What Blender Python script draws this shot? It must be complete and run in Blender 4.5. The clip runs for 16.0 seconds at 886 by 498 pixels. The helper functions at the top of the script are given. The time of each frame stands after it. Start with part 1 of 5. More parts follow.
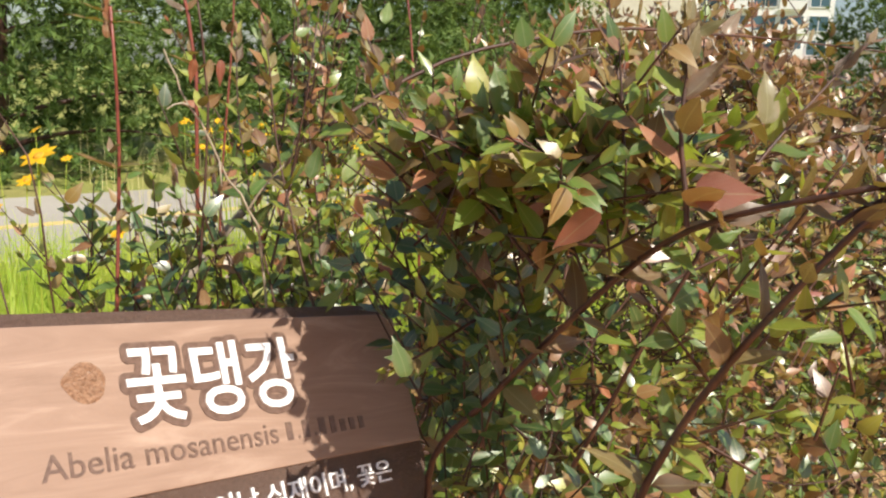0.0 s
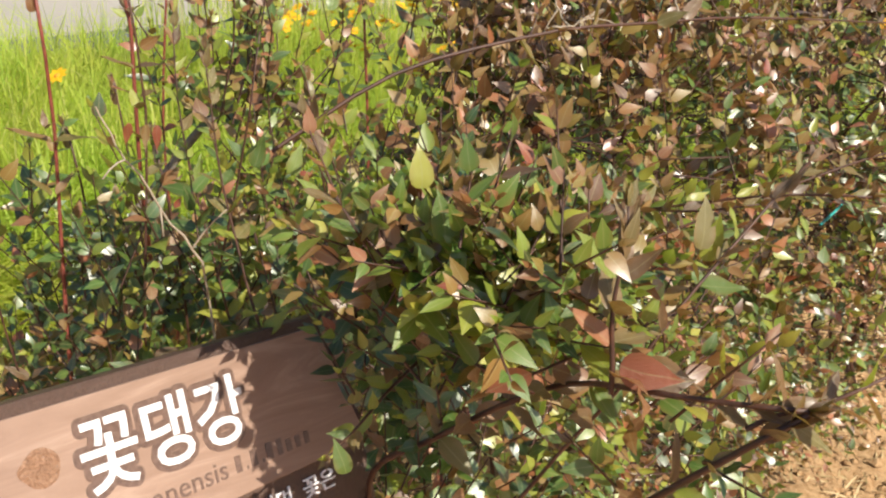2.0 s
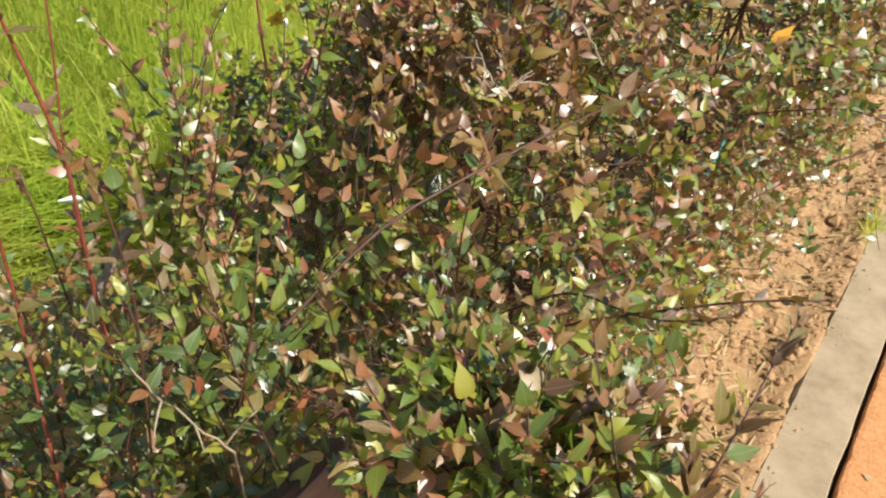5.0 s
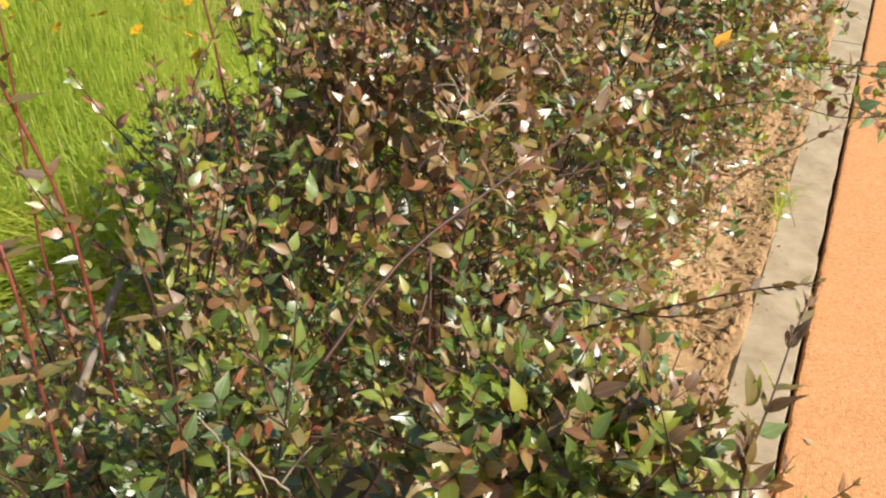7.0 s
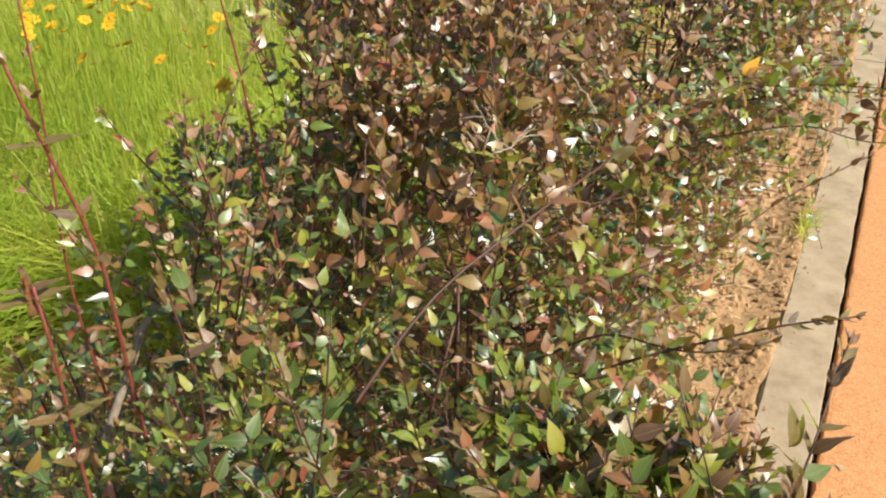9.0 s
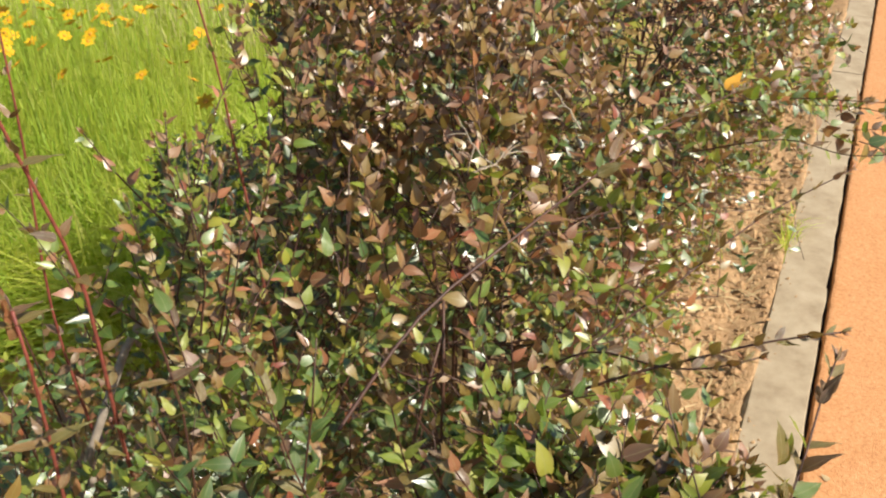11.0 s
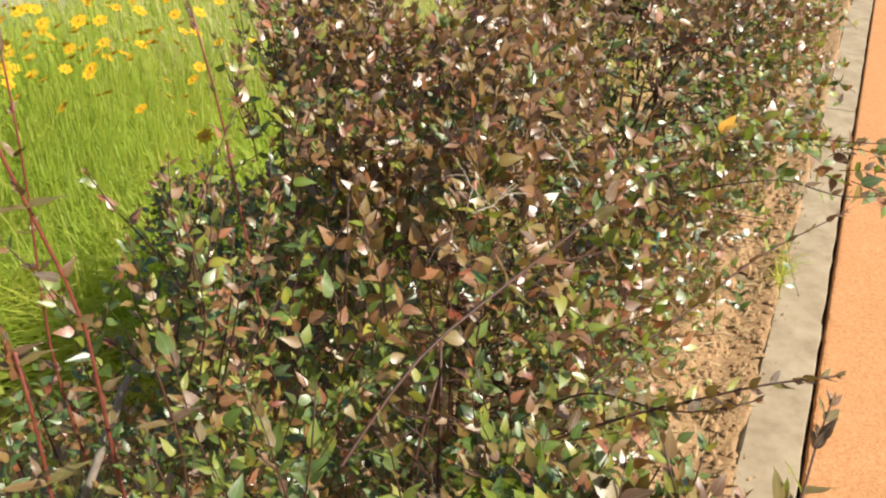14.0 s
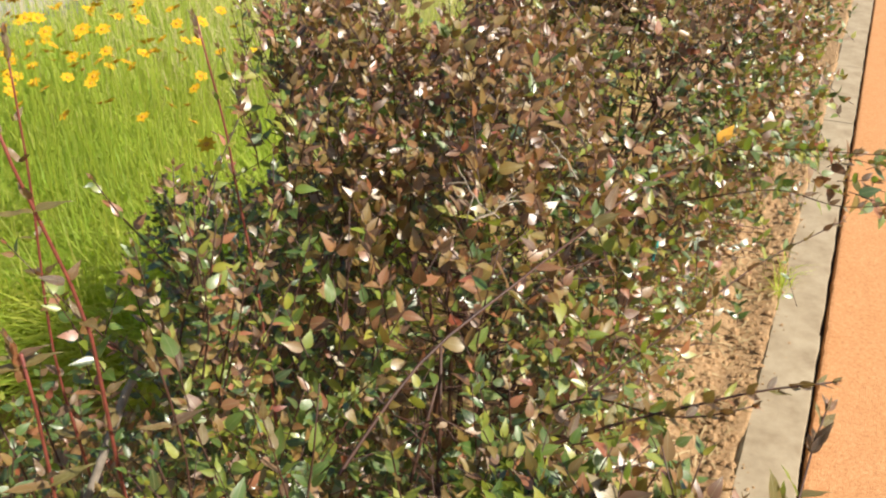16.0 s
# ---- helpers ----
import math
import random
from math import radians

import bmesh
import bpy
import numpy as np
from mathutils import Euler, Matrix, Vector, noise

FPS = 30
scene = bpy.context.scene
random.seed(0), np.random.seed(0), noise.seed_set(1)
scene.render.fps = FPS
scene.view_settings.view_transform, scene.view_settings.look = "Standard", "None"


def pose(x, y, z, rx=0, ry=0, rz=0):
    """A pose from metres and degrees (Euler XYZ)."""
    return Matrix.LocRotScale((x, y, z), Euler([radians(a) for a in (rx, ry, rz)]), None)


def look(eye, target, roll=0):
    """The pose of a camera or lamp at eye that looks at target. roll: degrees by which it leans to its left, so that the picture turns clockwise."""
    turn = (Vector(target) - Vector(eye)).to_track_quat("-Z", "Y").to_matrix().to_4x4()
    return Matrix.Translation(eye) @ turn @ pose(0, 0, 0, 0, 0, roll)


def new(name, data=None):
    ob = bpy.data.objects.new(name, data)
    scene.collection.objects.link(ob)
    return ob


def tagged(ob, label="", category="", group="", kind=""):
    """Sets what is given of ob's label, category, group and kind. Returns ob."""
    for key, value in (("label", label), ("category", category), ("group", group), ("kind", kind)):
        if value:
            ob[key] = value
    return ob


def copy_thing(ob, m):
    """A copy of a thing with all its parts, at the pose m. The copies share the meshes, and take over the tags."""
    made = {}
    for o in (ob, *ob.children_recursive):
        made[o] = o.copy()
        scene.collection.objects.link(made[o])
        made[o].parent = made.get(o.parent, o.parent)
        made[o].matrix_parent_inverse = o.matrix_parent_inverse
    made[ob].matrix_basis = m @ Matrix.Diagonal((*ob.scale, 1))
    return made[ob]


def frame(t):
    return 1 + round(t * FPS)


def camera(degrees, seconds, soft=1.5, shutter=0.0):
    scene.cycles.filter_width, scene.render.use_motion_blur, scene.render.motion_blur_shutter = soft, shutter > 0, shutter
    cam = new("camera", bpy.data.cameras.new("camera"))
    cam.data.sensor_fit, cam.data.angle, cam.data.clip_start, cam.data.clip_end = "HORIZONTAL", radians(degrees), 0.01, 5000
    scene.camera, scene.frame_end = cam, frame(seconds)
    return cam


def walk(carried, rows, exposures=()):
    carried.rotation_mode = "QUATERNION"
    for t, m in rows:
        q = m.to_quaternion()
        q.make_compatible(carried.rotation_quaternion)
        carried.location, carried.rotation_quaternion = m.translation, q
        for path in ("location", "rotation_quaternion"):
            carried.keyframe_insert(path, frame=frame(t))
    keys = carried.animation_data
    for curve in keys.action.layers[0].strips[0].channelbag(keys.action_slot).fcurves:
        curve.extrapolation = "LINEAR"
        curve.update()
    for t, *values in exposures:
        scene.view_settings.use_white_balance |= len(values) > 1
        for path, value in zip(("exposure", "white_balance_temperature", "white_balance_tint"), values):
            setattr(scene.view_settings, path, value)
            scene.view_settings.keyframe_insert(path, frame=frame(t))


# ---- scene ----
cam = camera(53.0, 16.0, 2.2)
PATH = [
    (0, (0.108, 0.276, 1.138), (-1.349, 1.59, 0.747), 2.1),
    (0.5, (0.104, 0.281, 1.133), (-1.343, 1.603, 0.735), 2.3),
    (1, (0.1, 0.302, 1.153), (-1.338, 1.607, 0.677), 2.9),
    (1.5, (0.079, 0.302, 1.226), (-1.263, 1.635, 0.576), 4.6),
    (2, (0.077, 0.302, 1.29), (-1.172, 1.601, 0.423), 5.0),
    (2.5, (0.078, 0.318, 1.351), (-1.115, 1.566, 0.342), 5.4),
    (3, (0.069, 0.324, 1.389), (-1.051, 1.594, 0.325), 5.9),
    (3.5, (0.023, 0.309, 1.419), (-0.995, 1.636, 0.323), 4.4),
    (4, (-0.015, 0.284, 1.446), (-0.951, 1.649, 0.324), 3.4),
    (4.2, (-0.02, 0.292, 1.448), (-0.943, 1.658, 0.316), 3.2),
    (6.3, (-0.087, 0.247, 1.472), (-0.826, 1.736, 0.36), 1.2),
    (6.5, (-0.088, 0.24, 1.472), (-0.811, 1.738, 0.362), 0.7),
    (7, (-0.101, 0.233, 1.477), (-0.797, 1.75, 0.375), 1.0),
    (7.5, (-0.112, 0.247, 1.477), (-0.813, 1.768, 0.385), 0.6),
    (8, (-0.116, 0.247, 1.48), (-0.838, 1.765, 0.396), 0.1),
    (8.5, (-0.112, 0.242, 1.482), (-0.851, 1.753, 0.4), -0.4),
    (9, (-0.113, 0.239, 1.483), (-0.86, 1.76, 0.42), -0.3),
    (11.5, (-0.117, 0.244, 1.486), (-0.831, 1.799, 0.45), 0.0),
    (12, (-0.111, 0.239, 1.49), (-0.823, 1.799, 0.461), 0.2),
    (12.5, (-0.109, 0.238, 1.491), (-0.813, 1.811, 0.475), 0.3),
    (13, (-0.111, 0.238, 1.493), (-0.809, 1.826, 0.497), 0.4),
    (13.5, (-0.117, 0.239, 1.493), (-0.828, 1.829, 0.508), 0.7),
    (14, (-0.118, 0.24, 1.495), (-0.843, 1.827, 0.517), 0.4),
    (14.5, (-0.115, 0.237, 1.495), (-0.849, 1.82, 0.517), 0.3),
    (15, (-0.114, 0.234, 1.495), (-0.85, 1.82, 0.523), 0.5),
    (15.5, (-0.113, 0.231, 1.496), (-0.85, 1.822, 0.534), 0.5),
    (16, (-0.116, 0.232, 1.496), (-0.844, 1.83, 0.538), 0.7),
]
walk(cam, [(t, look(eye, target, roll)) for t, eye, target, roll in PATH])

# ---------------------------------------------------------------- light
world = bpy.data.worlds.new("sky")
scene.world = world
world.use_nodes = True
wn = world.node_tree.nodes
sky = wn.new("ShaderNodeTexSky")
sky.sky_type, sky.sun_disc = "NISHITA", False
SUN_EL, SUN_AZ = radians(48), radians(88)      # azimuth measured from +y towards +x
sky.sun_elevation, sky.sun_rotation = SUN_EL, SUN_AZ
sky.dust_density, sky.air_density = 1.5, 1.0
world.node_tree.links.new(sky.outputs[0], wn["Background"].inputs[0])
wn["Background"].inputs[1].default_value = 0.085
SUN_WAY = Vector((math.sin(SUN_AZ) * math.cos(SUN_EL), math.cos(SUN_AZ) * math.cos(SUN_EL), math.sin(SUN_EL)))
sun = new("sun", bpy.data.lights.new("sun", "SUN"))
sun.data.energy, sun.data.angle, sun.data.color = 5.0, radians(0.6), (1.0, 0.92, 0.79)
sun.matrix_world = look(SUN_WAY * 30, (0, 0, 0))
scene.view_settings.exposure = 0.54

# ---------------------------------------------------------------- materials


class Mat:
    """A node material, with short calls for the nodes that are used here."""

    def __init__(self, name):
        self.m = bpy.data.materials.new(name)
        self.m.use_nodes = True
        self.t = self.m.node_tree
        self.b = self.t.nodes["Principled BSDF"]

    def node(self, kind, **values):
        n = self.t.nodes.new(kind)
        for key, value in values.items():
            if key in n.inputs:
                n.inputs[key].default_value = value
        return n

    def link(self, a, b):
        self.t.links.new(a, b)

    def coords(self, scale=1.0, what="Object"):
        c = self.node("ShaderNodeTexCoord")
        return c.outputs[what]

    def noise(self, scale, detail=4.0, rough=0.6, vector=None):
        n = self.node("ShaderNodeTexNoise", Scale=scale, Detail=detail, Roughness=rough)
        if vector is None:
            vector = self.coords()
        self.link(vector, n.inputs["Vector"])
        return n.outputs["Fac"]

    def ramp(self, fac, stops):
        r = self.node("ShaderNodeValToRGB")
        e = r.color_ramp.elements
        while len(e) < len(stops):
            e.new(0.5)
        for el, (p, c) in zip(e, stops):
            el.position, el.color = p, (*c, 1)
        self.link(fac, r.inputs[0])
        return r.outputs[0]

    def mix(self, fac, a, b, blend="MIX"):
        n = self.t.nodes.new("ShaderNodeMix")
        n.data_type, n.blend_type = "RGBA", blend
        for value, socket in ((fac, n.inputs[0]), (a, n.inputs[6]), (b, n.inputs[7])):
            if isinstance(value, (int, float)):
                socket.default_value = value
            elif isinstance(value, tuple):
                socket.default_value = (*value, 1)
            else:
                self.link(value, socket)
        return n.outputs[2]

    def bump(self, height, strength=0.3, distance=0.002):
        n = self.node("ShaderNodeBump", Strength=strength, Distance=distance)
        self.link(height, n.inputs["Height"])
        self.link(n.outputs[0], self.b.inputs["Normal"])
        return n.outputs[0]

    def done(self, colour=None, rough=0.6, metal=0.0, spec=0.5):
        if isinstance(colour, tuple):
            self.b.inputs["Base Color"].default_value = (*colour, 1)
        elif colour is not None:
            self.link(colour, self.b.inputs["Base Color"])
        if isinstance(rough, float):
            self.b.inputs["Roughness"].default_value = rough
        else:
            self.link(rough, self.b.inputs["Roughness"])
        self.b.inputs["Metallic"].default_value = metal
        self.b.inputs["Specular IOR Level"].default_value = spec
        return self.m


def leaf_material(name, stops, rough, single, through_light=0.25, spec=0.95, vein=0.30, glow=(0.32, 0.44, 0.03), patch=None):
    """A thin leaf: colour by leaf, paler midrib and side veins, some light coming through."""
    k = Mat(name)
    if single:
        r = k.node("ShaderNodeObjectInfo").outputs["Random"]
    else:
        r = k.node("ShaderNodeNewGeometry").outputs["Random Per Island"]
    colour = k.ramp(r, stops)
    blotch = k.noise(60.0, 3.0)
    colour = k.mix(k.ramp(blotch, [(0.35, (0, 0, 0)), (0.75, (0.22, 0.22, 0.22))]), colour, k.mix(0.5, colour, (0.30, 0.20, 0.06)))
    if patch:                                         # growth of another green, in patches
        colour = k.mix(k.ramp(k.noise(3.5, 4.0), [(0.42, (0, 0, 0)), (0.62, (0.8, 0.8, 0.8))]), colour, patch)
    uv = k.node("ShaderNodeUVMap")
    uv.uv_map = "leaf"
    sep = k.node("ShaderNodeSeparateXYZ")
    k.link(uv.outputs[0], sep.inputs[0])

    def calc(op, a, b=0.0):
        n = k.node("ShaderNodeMath")
        n.operation = op
        for value, socket in ((a, n.inputs[0]), (b, n.inputs[1])):
            if isinstance(value, (int, float)):
                socket.default_value = value
            else:
                k.link(value, socket)
        return n.outputs[0]

    across = calc("ABSOLUTE", sep.outputs[0])
    rib = calc("LESS_THAN", across, 0.05)
    wave = calc("SINE", calc("MULTIPLY", calc("SUBTRACT", sep.outputs[1], calc("MULTIPLY", across, 0.9)), 36.0))
    side = calc("MULTIPLY", calc("GREATER_THAN", wave, 0.965), 0.35)
    veins = calc("MAXIMUM", rib, side)
    if vein:                                          # reddish margins
        rim = k.node("ShaderNodeMapRange")
        k.link(across, rim.inputs["Value"])
        rim.inputs["From Min"].default_value, rim.inputs["To Max"].default_value = 0.45, 0.38
        colour = k.mix(rim.outputs[0], colour, (0.27, 0.125, 0.045))
    colour = k.mix(calc("MULTIPLY", veins, vein), colour, (0.45, 0.42, 0.20))
    quilt = k.noise(900.0, 2.0, 0.5)
    k.bump(calc("ADD", calc("SUBTRACT", calc("MULTIPLY", wave, 0.10), rib), calc("MULTIPLY", quilt, 0.5)), 0.5 if single else 0.28, 0.0008 if single else 0.0006)
    if vein:                                          # waxy leaves, glossy in places
        worn = k.node("ShaderNodeMapRange")
        k.link(k.noise(140.0, 3.0), worn.inputs["Value"])
        worn.inputs["To Min"].default_value, worn.inputs["To Max"].default_value = rough - 0.10, rough + 0.16
        k.done(colour, worn.outputs[0], spec=spec)
        k.b.inputs["Coat Weight"].default_value, k.b.inputs["Coat Roughness"].default_value = 0.35 if single else 0.60, 0.28
    else:
        k.done(colour, rough, spec=spec)
    tr = k.node("ShaderNodeBsdfTranslucent")
    warm = k.mix(0.5, colour, glow, "MIX")
    k.link(warm, tr.inputs["Color"])
    ms = k.node("ShaderNodeMixShader", Fac=through_light)
    k.link(k.b.outputs[0], ms.inputs[1])
    k.link(tr.outputs[0], ms.inputs[2])
    k.link(ms.outputs[0], k.t.nodes["Material Output"].inputs[0])
    return k.m


GREEN = [(0.0, (0.052, 0.120, 0.020)), (0.35, (0.125, 0.220, 0.028)), (0.68, (0.240, 0.315, 0.034)), (0.9, (0.36, 0.385, 0.045)), (1.0, (0.44, 0.42, 0.060))]
BRONZE = [(0.0, (0.110, 0.056, 0.030)), (0.25, (0.245, 0.104, 0.044)), (0.5, (0.255, 0.155, 0.042)), (0.75, (0.240, 0.178, 0.036)), (0.92, (0.31, 0.125, 0.050)), (1.0, (0.44, 0.155, 0.075))]
OLD_BRONZE = [(0.0, (0.085, 0.050, 0.026)), (0.25, (0.160, 0.084, 0.034)), (0.5, (0.178, 0.130, 0.034)), (0.75, (0.165, 0.150, 0.032)), (0.92, (0.23, 0.105, 0.040)), (1.0, (0.36, 0.135, 0.058))]
# dark green of older leaves, also painted in to deepen shade inside the hedge
MATURE_SHADE = [(0.0, (0.018, 0.052, 0.012)), (0.5, (0.040, 0.102, 0.017)), (1.0, (0.080, 0.165, 0.024))]
REDS = [(0.0, (0.26, 0.050, 0.03)), (0.5, (0.35, 0.105, 0.05)), (1.0, (0.42, 0.20, 0.11))]
LEAF = [leaf_material("leaf_green", GREEN, 0.40, False, 0.38), leaf_material("leaf_bronze", BRONZE, 0.40, False, 0.26, glow=(0.34, 0.25, 0.03)), leaf_material("leaf_red", REDS, 0.4, False, 0.35, glow=(0.5, 0.16, 0.05)), leaf_material("leaf_mature_shade", MATURE_SHADE, 0.36, False, 0.18, glow=(0.12, 0.32, 0.03))]
LEAF_ONE = [leaf_material("single_leaf_green", GREEN, 0.40, True, 0.38), leaf_material("single_leaf_bronze", OLD_BRONZE, 0.40, True, 0.26, glow=(0.34, 0.25, 0.03)), leaf_material("single_leaf_red", REDS, 0.4, True, 0.35, glow=(0.5, 0.16, 0.05)), leaf_material("single_leaf_mature_shade", MATURE_SHADE, 0.36, True, 0.18, glow=(0.12, 0.32, 0.03))]


def bark(name, a, b, rough=0.55, scale=90.0):
    k = Mat(name)
    n = k.noise(scale, 5.0, 0.7)
    k.bump(n, 0.5, 0.001)
    return k.done(k.ramp(n, [(0.3, a), (0.7, b)]), rough)


BARK = bark("dark_red_bark", (0.036, 0.017, 0.012), (0.10, 0.042, 0.024))
RED_STEM = bark("red_young_stem", (0.13, 0.032, 0.024), (0.27, 0.072, 0.048), 0.42, 140.0)
DRY = bark("dry_grey_twig", (0.24, 0.19, 0.13), (0.44, 0.37, 0.28), 0.8)

k = Mat("sandy_soil")
fine, lump = k.noise(55.0, 8.0, 0.75), k.noise(9.0, 6.0, 0.65)
k.bump(k.mix(0.5, fine, lump), 0.9, 0.02)
SOIL = k.done(k.mix(k.ramp(fine, [(0.35, (0, 0, 0)), (0.7, (1, 1, 1))]), k.ramp(lump, [(0.3, (0.26, 0.140, 0.062)), (0.7, (0.43, 0.255, 0.120))]), (0.61, 0.41, 0.225)), 0.95, spec=0.2)

k = Mat("kerb_concrete")
fine, lump, stain = k.noise(260.0, 4.0, 0.7), k.noise(22.0, 5.0, 0.6), k.noise(5.0, 4.0, 0.7)
k.bump(k.mix(0.4, fine, lump), 0.45, 0.004)
c = k.ramp(stain, [(0.3, (0.25, 0.185, 0.115)), (0.5, (0.37, 0.295, 0.195)), (0.72, (0.46, 0.38, 0.265))])
KERB = k.done(k.mix(k.ramp(fine, [(0.3, (0.25, 0.25, 0.25)), (0.62, (0, 0, 0))]), c, (0.17, 0.14, 0.10)), 0.9, spec=0.25)

k = Mat("orange_path")
v = k.node("ShaderNodeTexVoronoi", Scale=300.0)
k.link(k.coords(), v.inputs["Vector"])
grain, lump = k.noise(120.0, 5.0, 0.75), k.noise(6.0, 4.0, 0.6)
k.bump(v.outputs["Distance"], 0.7, 0.003)
c = k.ramp(grain, [(0.28, (0.30, 0.125, 0.045)), (0.5, (0.55, 0.260, 0.105)), (0.72, (0.70, 0.41, 0.20))])
PATHM = k.done(k.mix(0.25, c, k.ramp(lump, [(0.3, (0.48, 0.225, 0.095)), (0.7, (0.64, 0.34, 0.17))])), 0.9, spec=0.2)

k = Mat("joint_shadow_gap")
GAP = k.done(k.ramp(k.noise(80.0), [(0.3, (0.030, 0.020, 0.014)), (0.7, (0.075, 0.045, 0.03))]), 0.95, spec=0.1)

k = Mat("meadow_ground")
f, l = k.noise(30.0, 6.0, 0.7), k.noise(1.3, 5.0, 0.6)
k.bump(f, 0.8, 0.03)
c = k.mix(k.ramp(l, [(0.35, (0, 0, 0)), (0.65, (1, 1, 1))]), (0.24, 0.30, 0.055), (0.32, 0.31, 0.10))
MEADOW = k.done(k.mix(k.ramp(f, [(0.4, (0, 0, 0)), (0.7, (0.6, 0.6, 0.6))]), c, (0.27, 0.22, 0.11)), 0.95, spec=0.1)

k = Mat("pale_road")
f, l = k.noise(70.0, 5.0, 0.7), k.noise(0.7, 5.0, 0.6)
k.bump(f, 0.4, 0.004)
ROAD = k.done(k.mix(0.4, k.ramp(l, [(0.3, (0.29, 0.27, 0.24)), (0.7, (0.41, 0.38, 0.34))]), k.ramp(f, [(0.3, (0.24, 0.22, 0.19)), (0.7, (0.46, 0.43, 0.38))])), 0.9)
k = Mat("blue_grey_asphalt")
f = k.noise(90.0, 5.0, 0.7)
k.bump(f, 0.4, 0.004)
ASPHALT = k.done(k.ramp(f, [(0.3, (0.075, 0.080, 0.095)), (0.7, (0.15, 0.155, 0.18))]), 0.9)
k = Mat("road_yellow")
ROADY = k.done(k.ramp(k.noise(14.0), [(0.35, (0.45, 0.36, 0.20)), (0.6, (0.62, 0.46, 0.16))]), 0.8)

GRASS_C = [(0.0, (0.36, 0.45, 0.065)), (0.5, (0.54, 0.60, 0.095)), (0.85, (0.69, 0.69, 0.15)), (1.0, (0.72, 0.67, 0.27))]
GRASS = leaf_material("grass_blade", GRASS_C, 0.5, False, 0.58, 0.3, 0.0, (0.62, 0.72, 0.10), (0.42, 0.62, 0.085))
STRAW = leaf_material("dry_grass_blade", [(0.0, (0.40, 0.29, 0.15)), (1.0, (0.62, 0.48, 0.28))], 0.8, False, 0.15, 0.2, 0.0)
TALL_STRAW = leaf_material("tall_dry_grass", [(0.0, (0.60, 0.52, 0.24)), (1.0, (0.78, 0.68, 0.38))], 0.7, False, 0.35, 0.2, 0.0)
PETAL = leaf_material("yellow_petal", [(0.0, (0.80, 0.42, 0.010)), (1.0, (0.86, 0.56, 0.02))], 0.55, True, 0.3, 0.3, 0.0)
k = Mat("flower_disc")
DISC = k.done(k.ramp(k.noise(900.0), [(0.4, (0.42, 0.17, 0.01)), (0.6, (0.66, 0.36, 0.02))]), 0.8)
NEEDLE = leaf_material("pine_needle", [(0.0, (0.060, 0.115, 0.036)), (0.6, (0.120, 0.205, 0.055)), (1.0, (0.21, 0.30, 0.085))], 0.5, False, 0.3, 0.3, 0.0)
BROAD = leaf_material("tree_leaf", [(0.0, (0.05, 0.11, 0.02)), (0.6, (0.10, 0.19, 0.03)), (1.0, (0.18, 0.26, 0.05))], 0.45, False, 0.3, 0.4, 0.0)

k = Mat("sign_board_resin")
tc = k.coords()
mp = k.node("ShaderNodeMapping", Scale=(5.0, 34.0, 1.0))
k.link(tc, mp.inputs["Vector"])
w = k.node("ShaderNodeTexNoise", Scale=1.6, Detail=5.0, Roughness=0.6, Distortion=1.8)
k.link(mp.outputs[0], w.inputs["Vector"])
f = k.noise(420.0, 3.0, 0.6)
k.bump(k.mix(0.5, w.outputs["Fac"], f), 0.12, 0.002)
SIGN = k.done(k.ramp(w.outputs["Fac"], [(0.3, (0.235, 0.152, 0.112)), (0.55, (0.290, 0.193, 0.145)), (0.72, (0.38, 0.270, 0.21))]), 0.42, spec=0.4)
k = Mat("sign_dark_brown")
f = k.noise(520.0, 5.0, 0.75)
k.bump(f, 0.9, 0.0015)
SIGN_DARK = k.done(k.ramp(f, [(0.35, (0.060, 0.032, 0.022)), (0.7, (0.125, 0.072, 0.052))]), 0.42, spec=0.6)
k = Mat("white_letter_paint")
WHITE = k.done(k.ramp(k.noise(300.0), [(0.3, (0.72, 0.72, 0.74)), (0.6, (0.85, 0.85, 0.86))]), 0.4)
k = Mat("letter_groove")
GROOVE = k.done(k.ramp(k.noise(300.0), [(0.3, (0.100, 0.060, 0.045)), (0.7, (0.175, 0.112, 0.088))]), 0.3, spec=0.7)

# ---------------------------------------------------------------- mesh helpers


def mesh_of(name, verts, faces, material, smooth=True, mats=None):
    me = bpy.data.meshes.new(name)
    me.from_pydata(verts, [], faces)
    for m in material if isinstance(material, list) else [material]:
        me.materials.append(m)
    if mats is not None:
        me.polygons.foreach_set("material_index", mats)
    if smooth:
        me.polygons.foreach_set("use_smooth", [True] * len(me.polygons))
    me.update()
    return me


def from_bm(name, bm, material):
    me = bpy.data.meshes.new(name)
    bmesh.ops.recalc_face_normals(bm, faces=bm.faces)
    bm.to_mesh(me)
    bm.free()
    for m in material if isinstance(material, list) else [material]:
        me.materials.append(m)
    return me


def part(name, bm, material, parent=None, label="", smooth=False):
    """Links a bmesh or a mesh as one object under a thing or a part."""
    me = from_bm(name, bm, material) if isinstance(bm, bmesh.types.BMesh) else bm
    if smooth:
        me.polygons.foreach_set("use_smooth", [True] * len(me.polygons))
    ob = new(name, me)
    ob.parent = parent
    return tagged(ob, label)


def thing(name, place, label, category, group="", kind=""):
    ob = new(name)
    ob.location = place
    ob.empty_display_size = 0.05
    return tagged(ob, label, category, group, kind)


